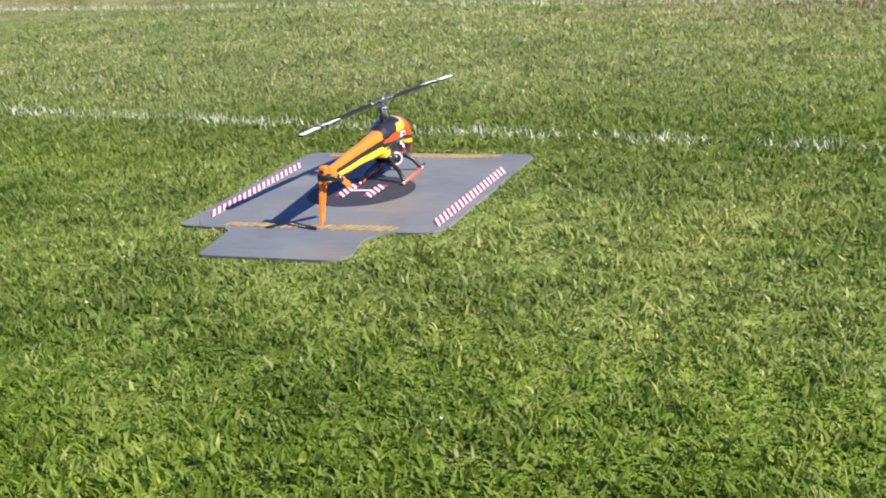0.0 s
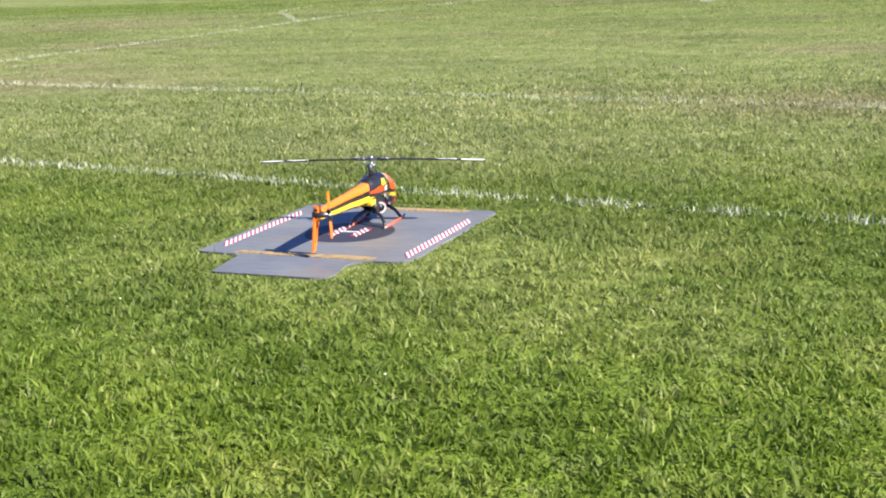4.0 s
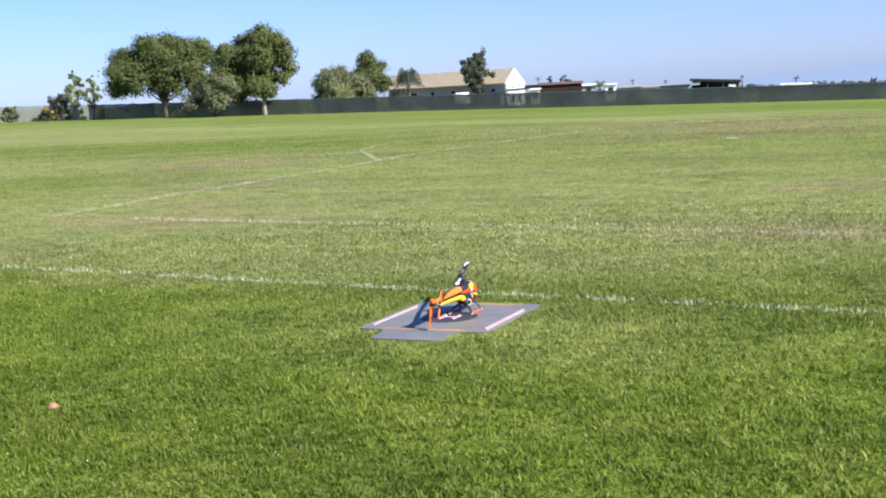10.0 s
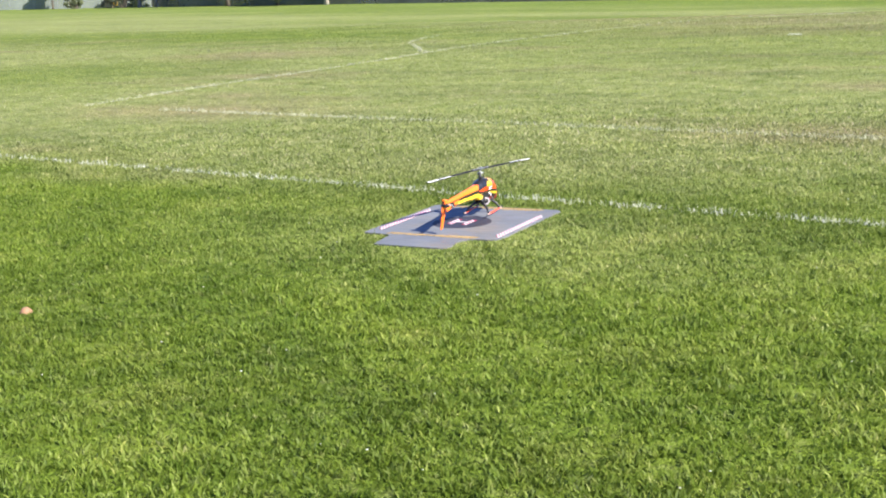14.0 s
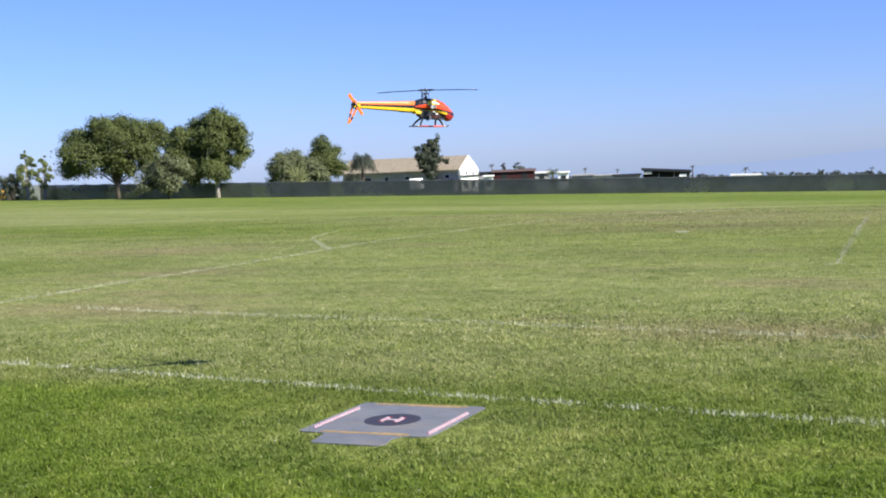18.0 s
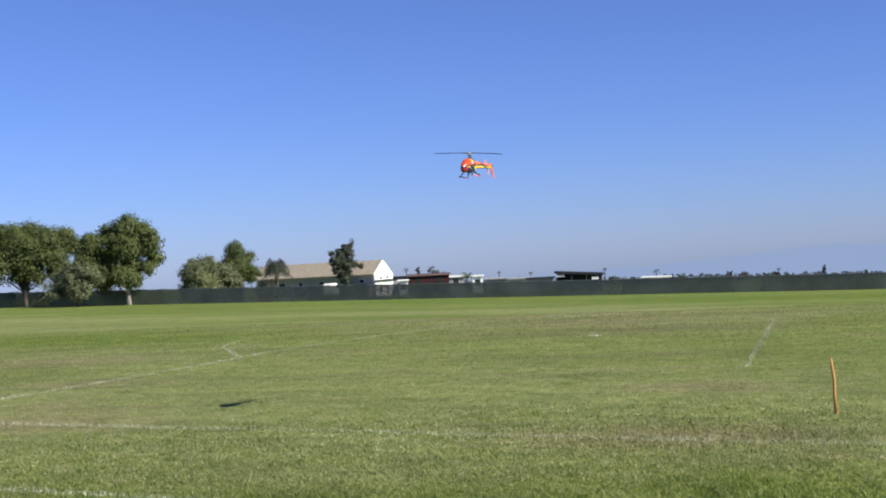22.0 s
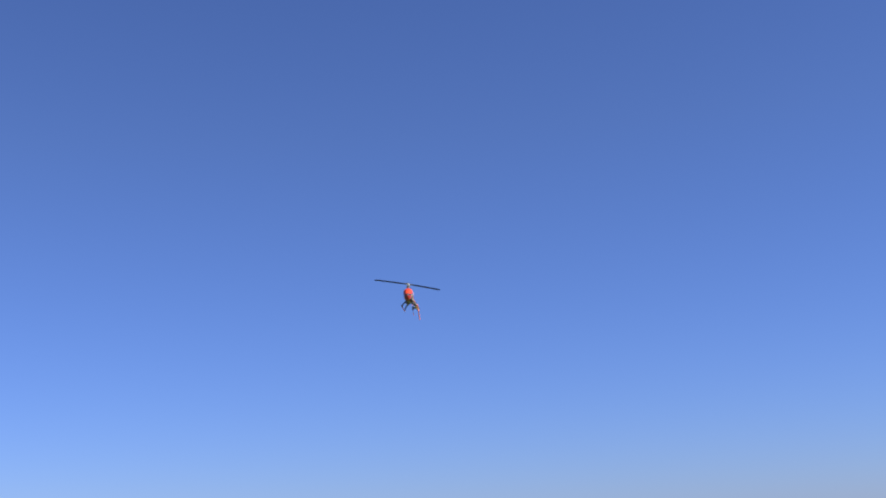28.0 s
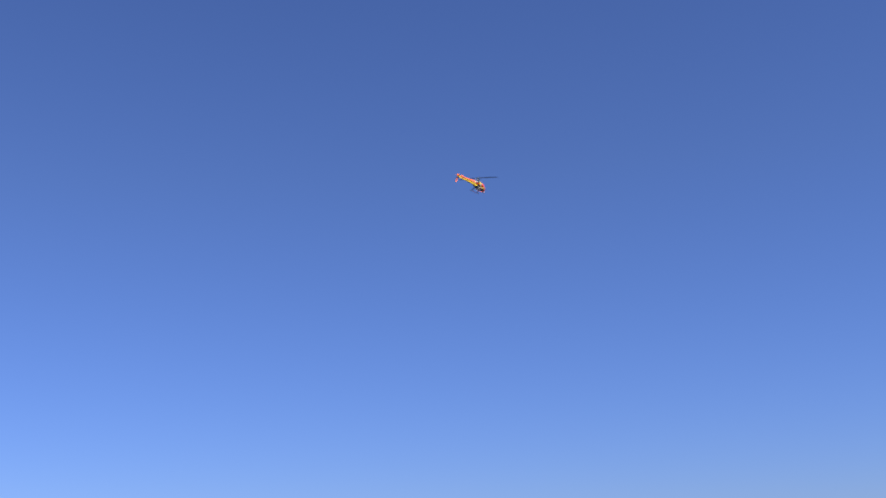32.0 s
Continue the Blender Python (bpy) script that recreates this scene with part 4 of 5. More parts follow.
# ---- far things: trees, fence, houses ----
def crown_mesh(lobes, count, size, rng, twig=0.16):
    """Leaves in many small sprays on the skins of the lobes (centre, radii); each spray turns its leaves outwards."""
    lob = np.array(lobes)
    vol = (lob[:, 3] * lob[:, 4] * lob[:, 5]) ** 0.7
    sprays = max(24, count // 55)
    pick = rng.choice(len(lobes), sprays, p=vol / vol.sum())
    L = lob[pick]
    d = rng.normal(size=(sprays, 3))
    d[:, 2] = d[:, 2] * 0.9 + 0.25
    d /= np.linalg.norm(d, axis=1)[:, None]
    mid = L[:, :3] + d * L[:, 3:] * (rng.random((sprays, 1)) ** 0.3) * rng.uniform(0.75, 1.08, (sprays, 1))
    big = twig * vol.sum() ** 0.48 * rng.uniform(0.55, 1.35, (sprays, 1))
    which = rng.integers(0, sprays, count)
    o = rng.normal(size=(count, 3))
    o /= np.linalg.norm(o, axis=1)[:, None]
    c = mid[which] + o * big[which] * (rng.random((count, 1)) ** 0.4) * np.array([1.0, 1.0, 0.72])
    # the leaf's face looks out of its spray and up, more or less
    up = o * 0.9 + d[which] * 0.7 + np.array([0, 0, 0.45]) + rng.normal(size=(count, 3)) * 0.5
    up /= np.linalg.norm(up, axis=1)[:, None]
    a = np.cross(up, rng.normal(size=(count, 3)))
    a /= np.linalg.norm(a, axis=1)[:, None]
    b = np.cross(up, a)
    s = size * rng.uniform(0.45, 1.35, (count, 1))
    v = np.stack([c - a * s, c + b * s * 0.55, c + a * s, c - b * s * 0.5 - up * s * 0.2], 1)
    tri = np.array([[0, 2, 1], [0, 3, 2]])
    return v.reshape(-1, 3), (tri[None] + (np.arange(count) * 4)[:, None, None]).reshape(-1, 3)


def tree(label, at, height, width, trunk_h, leaf, bark, seed, count=2600, size=0.34, lobes=9, flat=1.0, name="tree", lean=0.0, shape=(), group=""):
    rng = np.random.default_rng(seed)
    ob = thing(name, label, "tree", at, group)
    bm = fresh()
    r = 0.035 * height * 0.75
    tube(bm, [(0, 0, -0.3), (0, 0, 0.1 * height), (lean * 0.4, 0, trunk_h), (lean, 0.1, height * 0.62)], [r * 1.25, r, r * 0.85, r * 0.35], 9)
    blobs = []
    low = trunk_h * 1.02
    for fx, fz, fr in shape:
        x, y, z, rr = fx * width, rng.uniform(-0.12, 0.12) * width, fz * height, fr * width
        blobs.append((x, y, z, rr * 1.22, rr * 1.22, rr * 1.15 * flat))
        tube(bm, [(lean * 0.4, 0, trunk_h * 0.92), (x * 0.35, y * 0.45, trunk_h + (max(z, trunk_h * 1.6) - trunk_h) * 0.7), (x, y, z)], [r * 0.45, r * 0.2, r * 0.05], 6)
    for k in range(0 if shape else lobes):
        a = 2 * math.pi * k / lobes + rng.uniform(-0.3, 0.3)
        rad = width * rng.uniform(0.22, 0.40)
        z = low + (height - low) * (rng.uniform(0.20, 0.78) if rad < 0.33 * width else rng.uniform(0.2, 0.55))
        x, y = lean + rad * math.cos(a), rad * math.sin(a)
        rr = width * rng.uniform(0.11, 0.21)
        blobs.append((x, y, z, rr, rr, min(rr * flat, (height - low) * 0.32)))
        tube(bm, [(lean * 0.4, 0, trunk_h * 0.92), ((x + lean) * 0.45, y * 0.45, trunk_h + (z - trunk_h) * 0.55), (x, y, z)], [r * 0.5, r * 0.3, r * 0.08], 6)
    if not shape:
        blobs.append((lean, 0, height - (height - low) * 0.27, width * 0.2, width * 0.2, (height - low) * 0.27))
    if not shape:
        blobs.append((lean, 0, low + (height - low) * 0.45, width * 0.31, width * 0.31, (height - low) * 0.36))
    part("trunk", bm, bark, ob, "", True)
    v, t = crown_mesh(blobs, int(count * 6.4), size * 0.43, rng)
    cr = quick_mesh("crown", v, t, leaf)
    cr.parent = ob
    return ob


def bush(label, at, height, width, leaf, seed, count=1200, size=0.3, name="bush"):
    rng = np.random.default_rng(seed)
    ob = thing(name, label, "tree" if name == "far_tree" else "bush", at, "far trees on the skyline" if name == "far_tree" else "")
    bm = fresh()
    blobs = []
    for k in range(9):
        x, y = (k % 3 - 1) * 0.26 * width + rng.uniform(-0.1, 0.1) * width, rng.uniform(-0.2, 0.2) * width
        z, rr = height * (0.28, 0.48, 0.70)[k // 3] + height * rng.uniform(-0.06, 0.06), width * rng.uniform(0.18, 0.26)
        blobs.append((x * (1.0, 0.95, 0.7)[k // 3], y, z, rr, rr, height * rng.uniform(0.24, 0.30)))
        tube(bm, [(x * 0.2, y * 0.2, -0.2), (x * 0.7, y * 0.7, z * 0.6), (x, y, z)], [0.09, 0.06, 0.02], 5)
    part("stems", bm, BARK, ob)
    v, t = crown_mesh(blobs, int(count * 6.4), size * 0.43, rng)
    cr = quick_mesh("foliage", v, t, leaf)
    cr.parent = ob
    return ob


def palm(label, at, height, span, leaf, seed, fronds=16, trunk_r=0.22, droop=0.8, blade=0.24, rise=1.9):
    rng = np.random.default_rng(seed)
    ob = thing("palm_tree", label, "palm tree", at, "far palms on the skyline" if label.startswith("far") else "palms by the house")
    bm = tube(fresh(), [(0, 0, -0.3), (0.05, 0, height * 0.4), (0, 0, height)], [trunk_r * 1.2, trunk_r, trunk_r * 0.8], 9)
    part("trunk", bm, BARK, ob, "", True)
    for k in range(fronds):
        a = 2.4 * k + rng.uniform(-0.2, 0.2)
        lift, L = rise * (1 - k / fronds) ** 1.2 + rng.uniform(-0.3, 0.1), span / 2 * rng.uniform(0.8, 1.12)
        bm = fresh()
        spine = []
        for i in range(9):
            t = i / 8
            out = L * (t - 0.18 * t * t) * (0.75 + 0.25 / (1 + lift))
            spine.append(Vector((out * math.cos(a), out * math.sin(a), height + L * (lift * t - droop * (0.45 + lift * 0.75) * t * t))))
        side = Vector((-math.sin(a), math.cos(a), 0))
        for i in range(1, 8):
            p, q = spine[i], spine[i + 1]
            w = L * blade * (1 - abs(i / 8 - 0.45) * 1.2)
            for s in (-1, 1):
                for m_ in (0.05, 0.38, 0.71):
                    b0 = p.lerp(q, m_)
                    v = [bm.verts.new(b0), bm.verts.new(p.lerp(q, m_ + 0.17)), bm.verts.new(b0.lerp(q, 0.8) + side * s * w * rng.uniform(0.8, 1.1) + Vector((0, 0, -w * rng.uniform(0.5, 0.9))))]
                    bm.faces.new(v)
        tube(bm, spine, [0.04, 0.038, 0.035, 0.03, 0.026, 0.022, 0.018, 0.014, 0.008], 4)
        part("frond", bm, leaf, ob)
    return ob


def fence_d(az):
    """How far the windscreen fence stands at that bearing."""
    a, b = far(40.75, 191), far(-24.0, 147)
    u, w = Vector((-math.sin(radians(az)), math.cos(radians(az)))), (b - a).xy
    e = Vector((a.x - EYE[0], a.y - EYE[1]))
    return (e.x * w.y - e.y * w.x) / (u.x * w.y - u.y * w.x)


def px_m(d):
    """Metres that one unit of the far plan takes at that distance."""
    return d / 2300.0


ELM_BROAD = ((-0.42, 0.56, 0.085), (-0.445, 0.39, 0.08), (-0.32, 0.72, 0.11), (-0.26, 0.50, 0.14), (-0.11, 0.86, 0.095), (0.08, 0.87, 0.095), (0.0, 0.64, 0.17), (0.21, 0.79, 0.105), (0.37, 0.81, 0.085),
             (0.43, 0.70, 0.08), (0.245, 0.565, 0.14), (-0.03, 0.42, 0.12), (0.32, 0.38, 0.105), (0.10, 0.36, 0.08), (0.32, 0.23, 0.075), (-0.345, 0.35, 0.06), (-0.14, 0.70, 0.11))
WISPY = ((0.0, 0.30, 0.17), (-0.22, 0.42, 0.16), (0.20, 0.50, 0.18), (-0.10, 0.63, 0.19), (0.14, 0.76, 0.15), (-0.06, 0.86, 0.12), (0.04, 0.95, 0.07), (0.30, 0.66, 0.10), (-0.30, 0.55, 0.10))
ELM_TALL = ((0.02, 0.89, 0.145), (-0.195, 0.82, 0.125), (0.195, 0.82, 0.13), (-0.44, 0.72, 0.115), (-0.49, 0.56, 0.11), (0.305, 0.70, 0.11), (0.33, 0.54, 0.085), (-0.05, 0.68, 0.19), (-0.27, 0.55, 0.16),
            (0.05, 0.45, 0.13), (-0.12, 0.35, 0.13), (-0.29, 0.37, 0.13), (0.05, 0.29, 0.095), (0.25, 0.41, 0.065), (-0.29, 0.23, 0.075), (0.17, 0.62, 0.08))


def trees():
    k = (fence_d(37.57) - 2.2) / 184
    tree("large spreading elm tree with dense sunlit green crown", facing(37.57, 184 * k), 11.4 * k, 14.6 * k, 2.1 * k, LEAF_ELM, BARK, 11, 9000, 0.36, shape=ELM_BROAD, group="elms along the fence")
    k = (fence_d(33.36) - 2.2) / 186
    tree("tall round elm tree with pale trunk and gappy crown", facing(33.36, 186 * k), 11.9 * k, 11.2 * k, 2.3 * k, LEAF_ELM, BARK_PALE, 12, 8200, 0.36, shape=ELM_TALL, group="elms along the fence")
    k = (fence_d(35.45) - 9.0) / 183
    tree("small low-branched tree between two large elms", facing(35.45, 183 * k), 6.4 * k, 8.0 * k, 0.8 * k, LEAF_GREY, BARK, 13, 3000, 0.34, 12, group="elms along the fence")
    tree("slender wispy grey-green tree by the mesh fence", facing(41.25, 187), 7.0, 3.4, 1.2, LEAF_PALE, BARK_PALE, 14, 1300, 0.24, shape=WISPY)
    tree("slender wispy grey-green tree with bare pale trunk", facing(40.55, 188), 6.3, 3.0, 1.6, LEAF_PALE, BARK_PALE, 15, 900, 0.24, lean=0.5, shape=WISPY)
    bush("dark scrubby bush against the mesh fence", facing(41.9, 188), 3.9, 3.0, LEAF_DARK, 16, 900, 0.26)
    bush("bush with yellow blossom against the mesh fence", facing(42.37, 186), 2.4, 1.4, FLOWER, 17, 260, 0.2)
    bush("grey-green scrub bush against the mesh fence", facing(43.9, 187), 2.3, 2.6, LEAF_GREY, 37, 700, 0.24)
    bush("dark low bush against the mesh fence", facing(42.5, 185), 1.6, 2.1, LEAF_DARK, 27, 500, 0.24)
    tree("leafy tree at the end of the mesh fence", facing(44.75, 189), 5.2, 3.2, 1.5, LEAF_ELM, BARK, 18, 1600, 0.3, 7)
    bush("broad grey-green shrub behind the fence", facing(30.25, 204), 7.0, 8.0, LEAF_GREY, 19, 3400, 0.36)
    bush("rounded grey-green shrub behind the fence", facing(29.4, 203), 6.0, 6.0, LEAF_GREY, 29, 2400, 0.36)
    tree("bushy green tree behind the fence", facing(28.75, 209), 9.3, 8.4, 2.0, LEAF_ELM, BARK, 20, 4200, 0.34, 10)
    palm("spiky pale green yucca clump behind the fence", facing(29.85, 195), 1.7, 5.2, LEAF_YUCCA, 21, 34, 0.25, 0.5, 0.20, 2.6)
    palm("feathery palm tree beside the long house", facing(27.05, 203), 4.7, 5.8, LEAF_PALM, 22, 44, 0.26, 1.1, 0.33, 2.4)
    palm("low young palm beside a taller palm", facing(27.45, 202), 2.3, 4.6, LEAF_PALM, 23, 32, 0.2, 1.1, 0.32)
    tree("dense upright dark tree in front of the long house", facing(24.12, 206), 9.1, 5.4, 1.6, LEAF_DARK, BARK, 34, 3000, 0.32, 13, 1.25, lean=0.5, shape=((-0.24, 0.60, 0.14), (-0.31, 0.76, 0.07), (-0.14, 0.80, 0.07), (-0.04, 0.70, 0.13), (0.07, 0.86, 0.07), (0.09, 0.56, 0.18), (0.20, 0.74, 0.11), (0.24, 0.87, 0.07), (0.28, 0.96, 0.035), (0.02, 0.40, 0.17), (0.34, 0.54, 0.09), (0.50, 0.52, 0.05), (-0.14, 0.45, 0.14), (0.05, 0.28, 0.12)))
    palm("small spiky palm by a white shed", facing(18.71, 215), 2.6, 3.2, LEAF_ELM, 25, 18, 0.2, 0.7)
    for az, d, h, s in ((21.37, 330, 5.3, 2.0), (12.68, 330, 4.2, 1.8), (10.46, 330, 3.4, 2.6), (20.9, 360, 4.4, 2.0), (19.75, 350, 4.4, 2.0), (15.9, 420, 4.2, 2.2), (5.3, 420, 3.4, 2.2), (17.3, 400, 4.6, 2.2)):
        palm("far slim palm on the skyline", facing(az, d), h, s, LEAF_FAR_HAZED, int(az * 10), 10, 0.16, 0.9)
    rng = random.Random(5)
    az = 39.0
    while az > -30:
        d = rng.uniform(330, 430)
        h = rng.uniform(2.0, 3.0) if az > 12 else rng.uniform(1.9, 2.7)
        if not 28 < az < 33.0:
            bush("far tree on the skyline beyond the fence, haze painted into its leaf colour", facing(az, d), h, rng.uniform(4.0, 11.0), LEAF_FAR_HAZED, int(az * 7) + 400, 220, 0.42, "far_tree")
        az -= rng.uniform(0.4, 0.9)
    for az, h, w in ((3.44, 4.6, 1.2), (-0.58, 4.1, 4.0), (-1.97, 4.0, 5.0), (9.69, 2.9, 4.6), (7.33, 3.5, 3.0), (5.38, 3.1, 3.0), (20.2, 7.6, 5.5), (20.9, 6.6, 2.6), (-3.9, 3.3, 5.0)):
        bush("far dark tree rising over the skyline", facing(az, 380), h, w, LEAF_FAR_HAZED, int(az * 9) + 700, 300, 0.42, "far_tree")


trees()


def fence():
    """Field fence with dark windscreen panels, and bare dusty mesh on its far end."""
    ob = thing("windscreen_fence", "long chain fence hung with dark green windscreen panels", "fence", pose(0, 0, 0))
    a, b = far(40.75, 191), far(-24.0, 147)
    n = 62
    posts = tube(fresh(), [(0, 0.06, -0.3), (0, 0.06, 1.68)], 0.03, 6)
    first = None
    pts = []
    for i in range(n + 1):
        x, y = a.x + (b.x - a.x) * i / n, a.y + (b.y - a.y) * i / n
        pts.append(Vector((x, y, ground_z(x, y))))
    for i, p in enumerate(pts):
        if first is None:
            first = part("post", posts, STEEL, ob)
            first.location = p
        else:
            q = new("post", first.data)
            q.parent, q.location = ob, p
    rng = random.Random(3)
    for i, (p, q) in enumerate(zip(pts, pts[1:])):
        bm = fresh()
        d = (q - p).normalized()
        nrm = Vector((-d.y, d.x, 0)) * 0.01
        base = 2.08 - 0.36 * min(1.0, i / 32)
        top0, top1 = base + rng.uniform(-0.03, 0.03), base + rng.uniform(-0.03, 0.03)
        m = 5
        for k in range(m):
            t0, t1 = k / m, (k + 1) / m
            sag = [0.05 * math.sin(math.pi * t) for t in (t0, t1)]
            bul = [0.08 * math.sin(math.pi * t) * rng.uniform(0.3, 1) for t in (t0, t1)]
            f = []
            for t, s, u in ((t0, sag[0], bul[0]), (t1, sag[1], bul[1])):
                c = p.lerp(q, t)
                h = top0 + (top1 - top0) * t - s
                f.append((c + nrm, c + nrm + Vector((0, 0, h)), c - nrm + Vector((0, 0, h)), c - nrm))
            va, vb = [bm.verts.new(v) for v in f[0]], [bm.verts.new(v) for v in f[1]]
            for j in range(4):
                bm.faces.new((va[j], va[(j + 1) % 4], vb[(j + 1) % 4], vb[j]))
            if k == 0:
                bm.faces.new(va[::-1])
            if k == m - 1:
                bm.faces.new(vb)
        part("screen_panel", bm, SCREEN_GREY if rng.random() < 0.3 else SCREEN, ob)
    part("top_rail", tube(fresh(), [p + Vector((0, 0, 2.0 - 0.36 * min(1.0, i / 32))) for i, p in enumerate(pts)], 0.025, 5), STEEL, ob)
    # bare mesh at the far end
    ob = thing("mesh_fence", "bare dusty chain mesh fence with steel posts", "fence", pose(0, 0, 0))
    c = far(52.0, 196)
    for i in range(13):
        t = i / 12
        x, y = a.x + (c.x - a.x) * t, a.y + (c.y - a.y) * t
        z = ground_z(x, y)
        part("post", tube(fresh(), [(x, y, z - 0.3), (x, y, z + 2.3)], 0.04, 6), STEEL, ob)
    dirv = (c - a).normalized()
    side = Vector((-dirv.y, dirv.x, 0)) * 0.01
    bm = fresh()
    m = 320
    for i in range(m):
        for s in (-1, 1):
            t0 = i / m
            t1 = t0 + s * 2.2 / (c - a).length
            p, q = a.lerp(c, t0), a.lerp(c, min(1, max(0, t1)))
            p.z, q.z = ground_z(p.x, p.y), ground_z(q.x, q.y) + 2.2
            w = dirv * 0.018
            bm.faces.new([bm.verts.new(v) for v in (p - w + side * s, p + w + side * s, q + w + side * s, q - w + side * s)])
    part("mesh", bm, LINK_GREY, ob, "dusty grey-green wire mesh")
    # pale privacy netting tied to the mesh
    bm = fresh()
    for i in range(12):
        p, q = a.lerp(c, i / 12), a.lerp(c, (i + 1) / 12)
        p.z, q.z = ground_z(p.x, p.y), ground_z(q.x, q.y)
        off = Vector((side.x, side.y, 0)) * 4
        up = Vector((0, 0, 2.05))
        lo, hi = [bm.verts.new(v) for v in (p + off, q + off, q - off * 0.5, p - off * 0.5)], [bm.verts.new(v + up) for v in (p + off, q + off, q - off * 0.5, p - off * 0.5)]
        for k in range(4):
            bm.faces.new((lo[k], lo[(k + 1) % 4], hi[(k + 1) % 4], hi[k]))
        bm.faces.new(hi)
    bmesh.ops.recalc_face_normals(bm, faces=bm.faces)
    part("netting", bm, NETTING, ob, "pale grey-green netting")


fence()


def window_on(parent, x0, x1, z0, z1, y, label="dark window"):
    w = part("window", box(fresh(), (x0, y - 0.06, z0), (x1, y + 0.04, z1)), PANE, parent, label)
    bm = fresh()
    for lo, hi in (((x0 - 0.08, y - 0.09, z0 - 0.08), (x0, y, z1 + 0.08)), ((x1, y - 0.09, z0 - 0.08), (x1 + 0.08, y, z1 + 0.08)), ((x0, y - 0.09, z1), (x1, y, z1 + 0.08)), ((x0, y - 0.09, z0 - 0.08), (x1, y, z0))):
        box(bm, lo, hi)
    part("frame", bm, WHITEWASH, w)


GABLE = far(22.36, 210)
HOUSE_AT = pose(GABLE.x, GABLE.y, GABLE.z, 0, 0, 22.36 - 24) @ pose(-10.95, 0, 0)


def long_house():
    ob = thing("long_house", "long low house with tan roof and white gable end", "house", HOUSE_AT)
    # local x runs along the ridge; the white gable end is at +x
    L, W = 10.6, 3.3
    eave, ridge = 3.85, 5.8
    bm = box(fresh(), (-L, -W, -0.4), (L, W, eave - 0.15))
    wall = part("wall", bm, STUCCO, ob, "beige stucco long wall")
    for x0, x1, z0, z1 in ((-6.9, -5.2, 0.7, 2.75), (-2.75, -2.0, 2.25, 2.75), (1.0, 1.8, 2.25, 2.75), (8.1, 8.9, 2.3, 2.8)):
        window_on(wall, x0, x1, z0, z1, -W)
    bm = fresh()
    pts = [(-W - 0.5, eave - 0.25), (0, ridge), (W + 0.5, eave - 0.25), (W + 0.5, eave - 0.45), (0, ridge - 0.22), (-W - 0.5, eave - 0.45)]
    for x in (-L - 0.4, L + 0.15):
        [bm.verts.new((x, y, z)) for y, z in pts]
    vs = bm.verts[:]
    for i in range(6):
        bm.faces.new((vs[i], vs[(i + 1) % 6], vs[6 + (i + 1) % 6], vs[6 + i]))
    bm.faces.new(vs[:6][::-1])
    bm.faces.new(vs[6:])
    bmesh.ops.recalc_face_normals(bm, faces=bm.faces)
    part("roof", bm, ROOF_TAN, ob, "tan shingle gable roof")
    bm = fresh()
    prof = [(-W - 0.3, eave - 0.35), (0, ridge - 0.05), (W + 0.3, eave - 0.35), (W, -0.4), (-W, -0.4)]
    for x in (L + 0.004, L + 0.35):
        [bm.verts.new((x, y, z)) for y, z in prof]
    vs = bm.verts[:]
    for i in range(5):
        bm.faces.new((vs[i], vs[(i + 1) % 5], vs[5 + (i + 1) % 5], vs[5 + i]))
    bm.faces.new(vs[:5][::-1])
    bm.faces.new(vs[5:])
    bmesh.ops.recalc_face_normals(bm, faces=bm.faces)
    gable = part("gable_wall", bm, WHITEWASH, ob, "bright white gable end wall")
    for y0, y1, z0, z1 in ((-1.5, -0.8, 2.72, 3.1), (1.0, 1.7, 2.72, 3.1), (-1.9, -0.9, 0.4, 1.75), (0.7, 1.7, 0.4, 1.75)):
        part("window", box(fresh(), (L + 0.30, y0, z0), (L + 0.38, y1, z1)), PANE, gable)
    part("canopy_band", box(fresh(), (L + 0.33, -3.6, 2.45), (L + 0.75, 3.6, 2.62)), ROOF_DARK, gable, "dark ledge across the gable")
    # grey lean-to with an arched doorway at the corner by the gable
    lean = part("lean_to", box(fresh(), (6.6, -W - 1.6, -0.4), (L - 0.2, -W, 1.95)), WALL_GREY, ob, "grey lean-to store")
    part("roof", box(fresh(), (6.4, -W - 1.75, 1.95), (L, -W, 2.1)), ROOF_DARK, lean)
    part("doorway", box(fresh(), (8.4, -W - 1.64, 0.0), (9.6, -W - 1.58, 1.6)), PANE, lean, "dark doorway")


long_house()


def flat_house(label, az, d, width, depth, height, wall, roof, name="shed", band=None, turn=0.0):
    ob = thing(name, label, name, facing(az, d, turn), "row of far trailers" if name == "trailer" else "low buildings beyond the fence")
    w = width / 2
    wl = part("wall", box(fresh(), (-w, 0, -0.4), (w, depth, height)), wall, ob)
    part("roof", box(fresh(), (-w - 0.25, -0.3, height), (w + 0.25, depth + 0.3, height + 0.22)), roof, ob)
    if band:
        part("fascia", box(fresh(), (-w - 0.28, -0.36, height - 0.1), (w + 0.28, -0.3, height + 0.24)), band, ob)
    for i in range(max(1, int(width / 3))):
        x = -w + width * (i + 0.5) / max(1, int(width / 3))
        part("window", box(fresh(), (x - 0.45, -0.04, height - 1.5), (x + 0.45, 0.02, height - 0.5)), PANE, wl)
    return ob


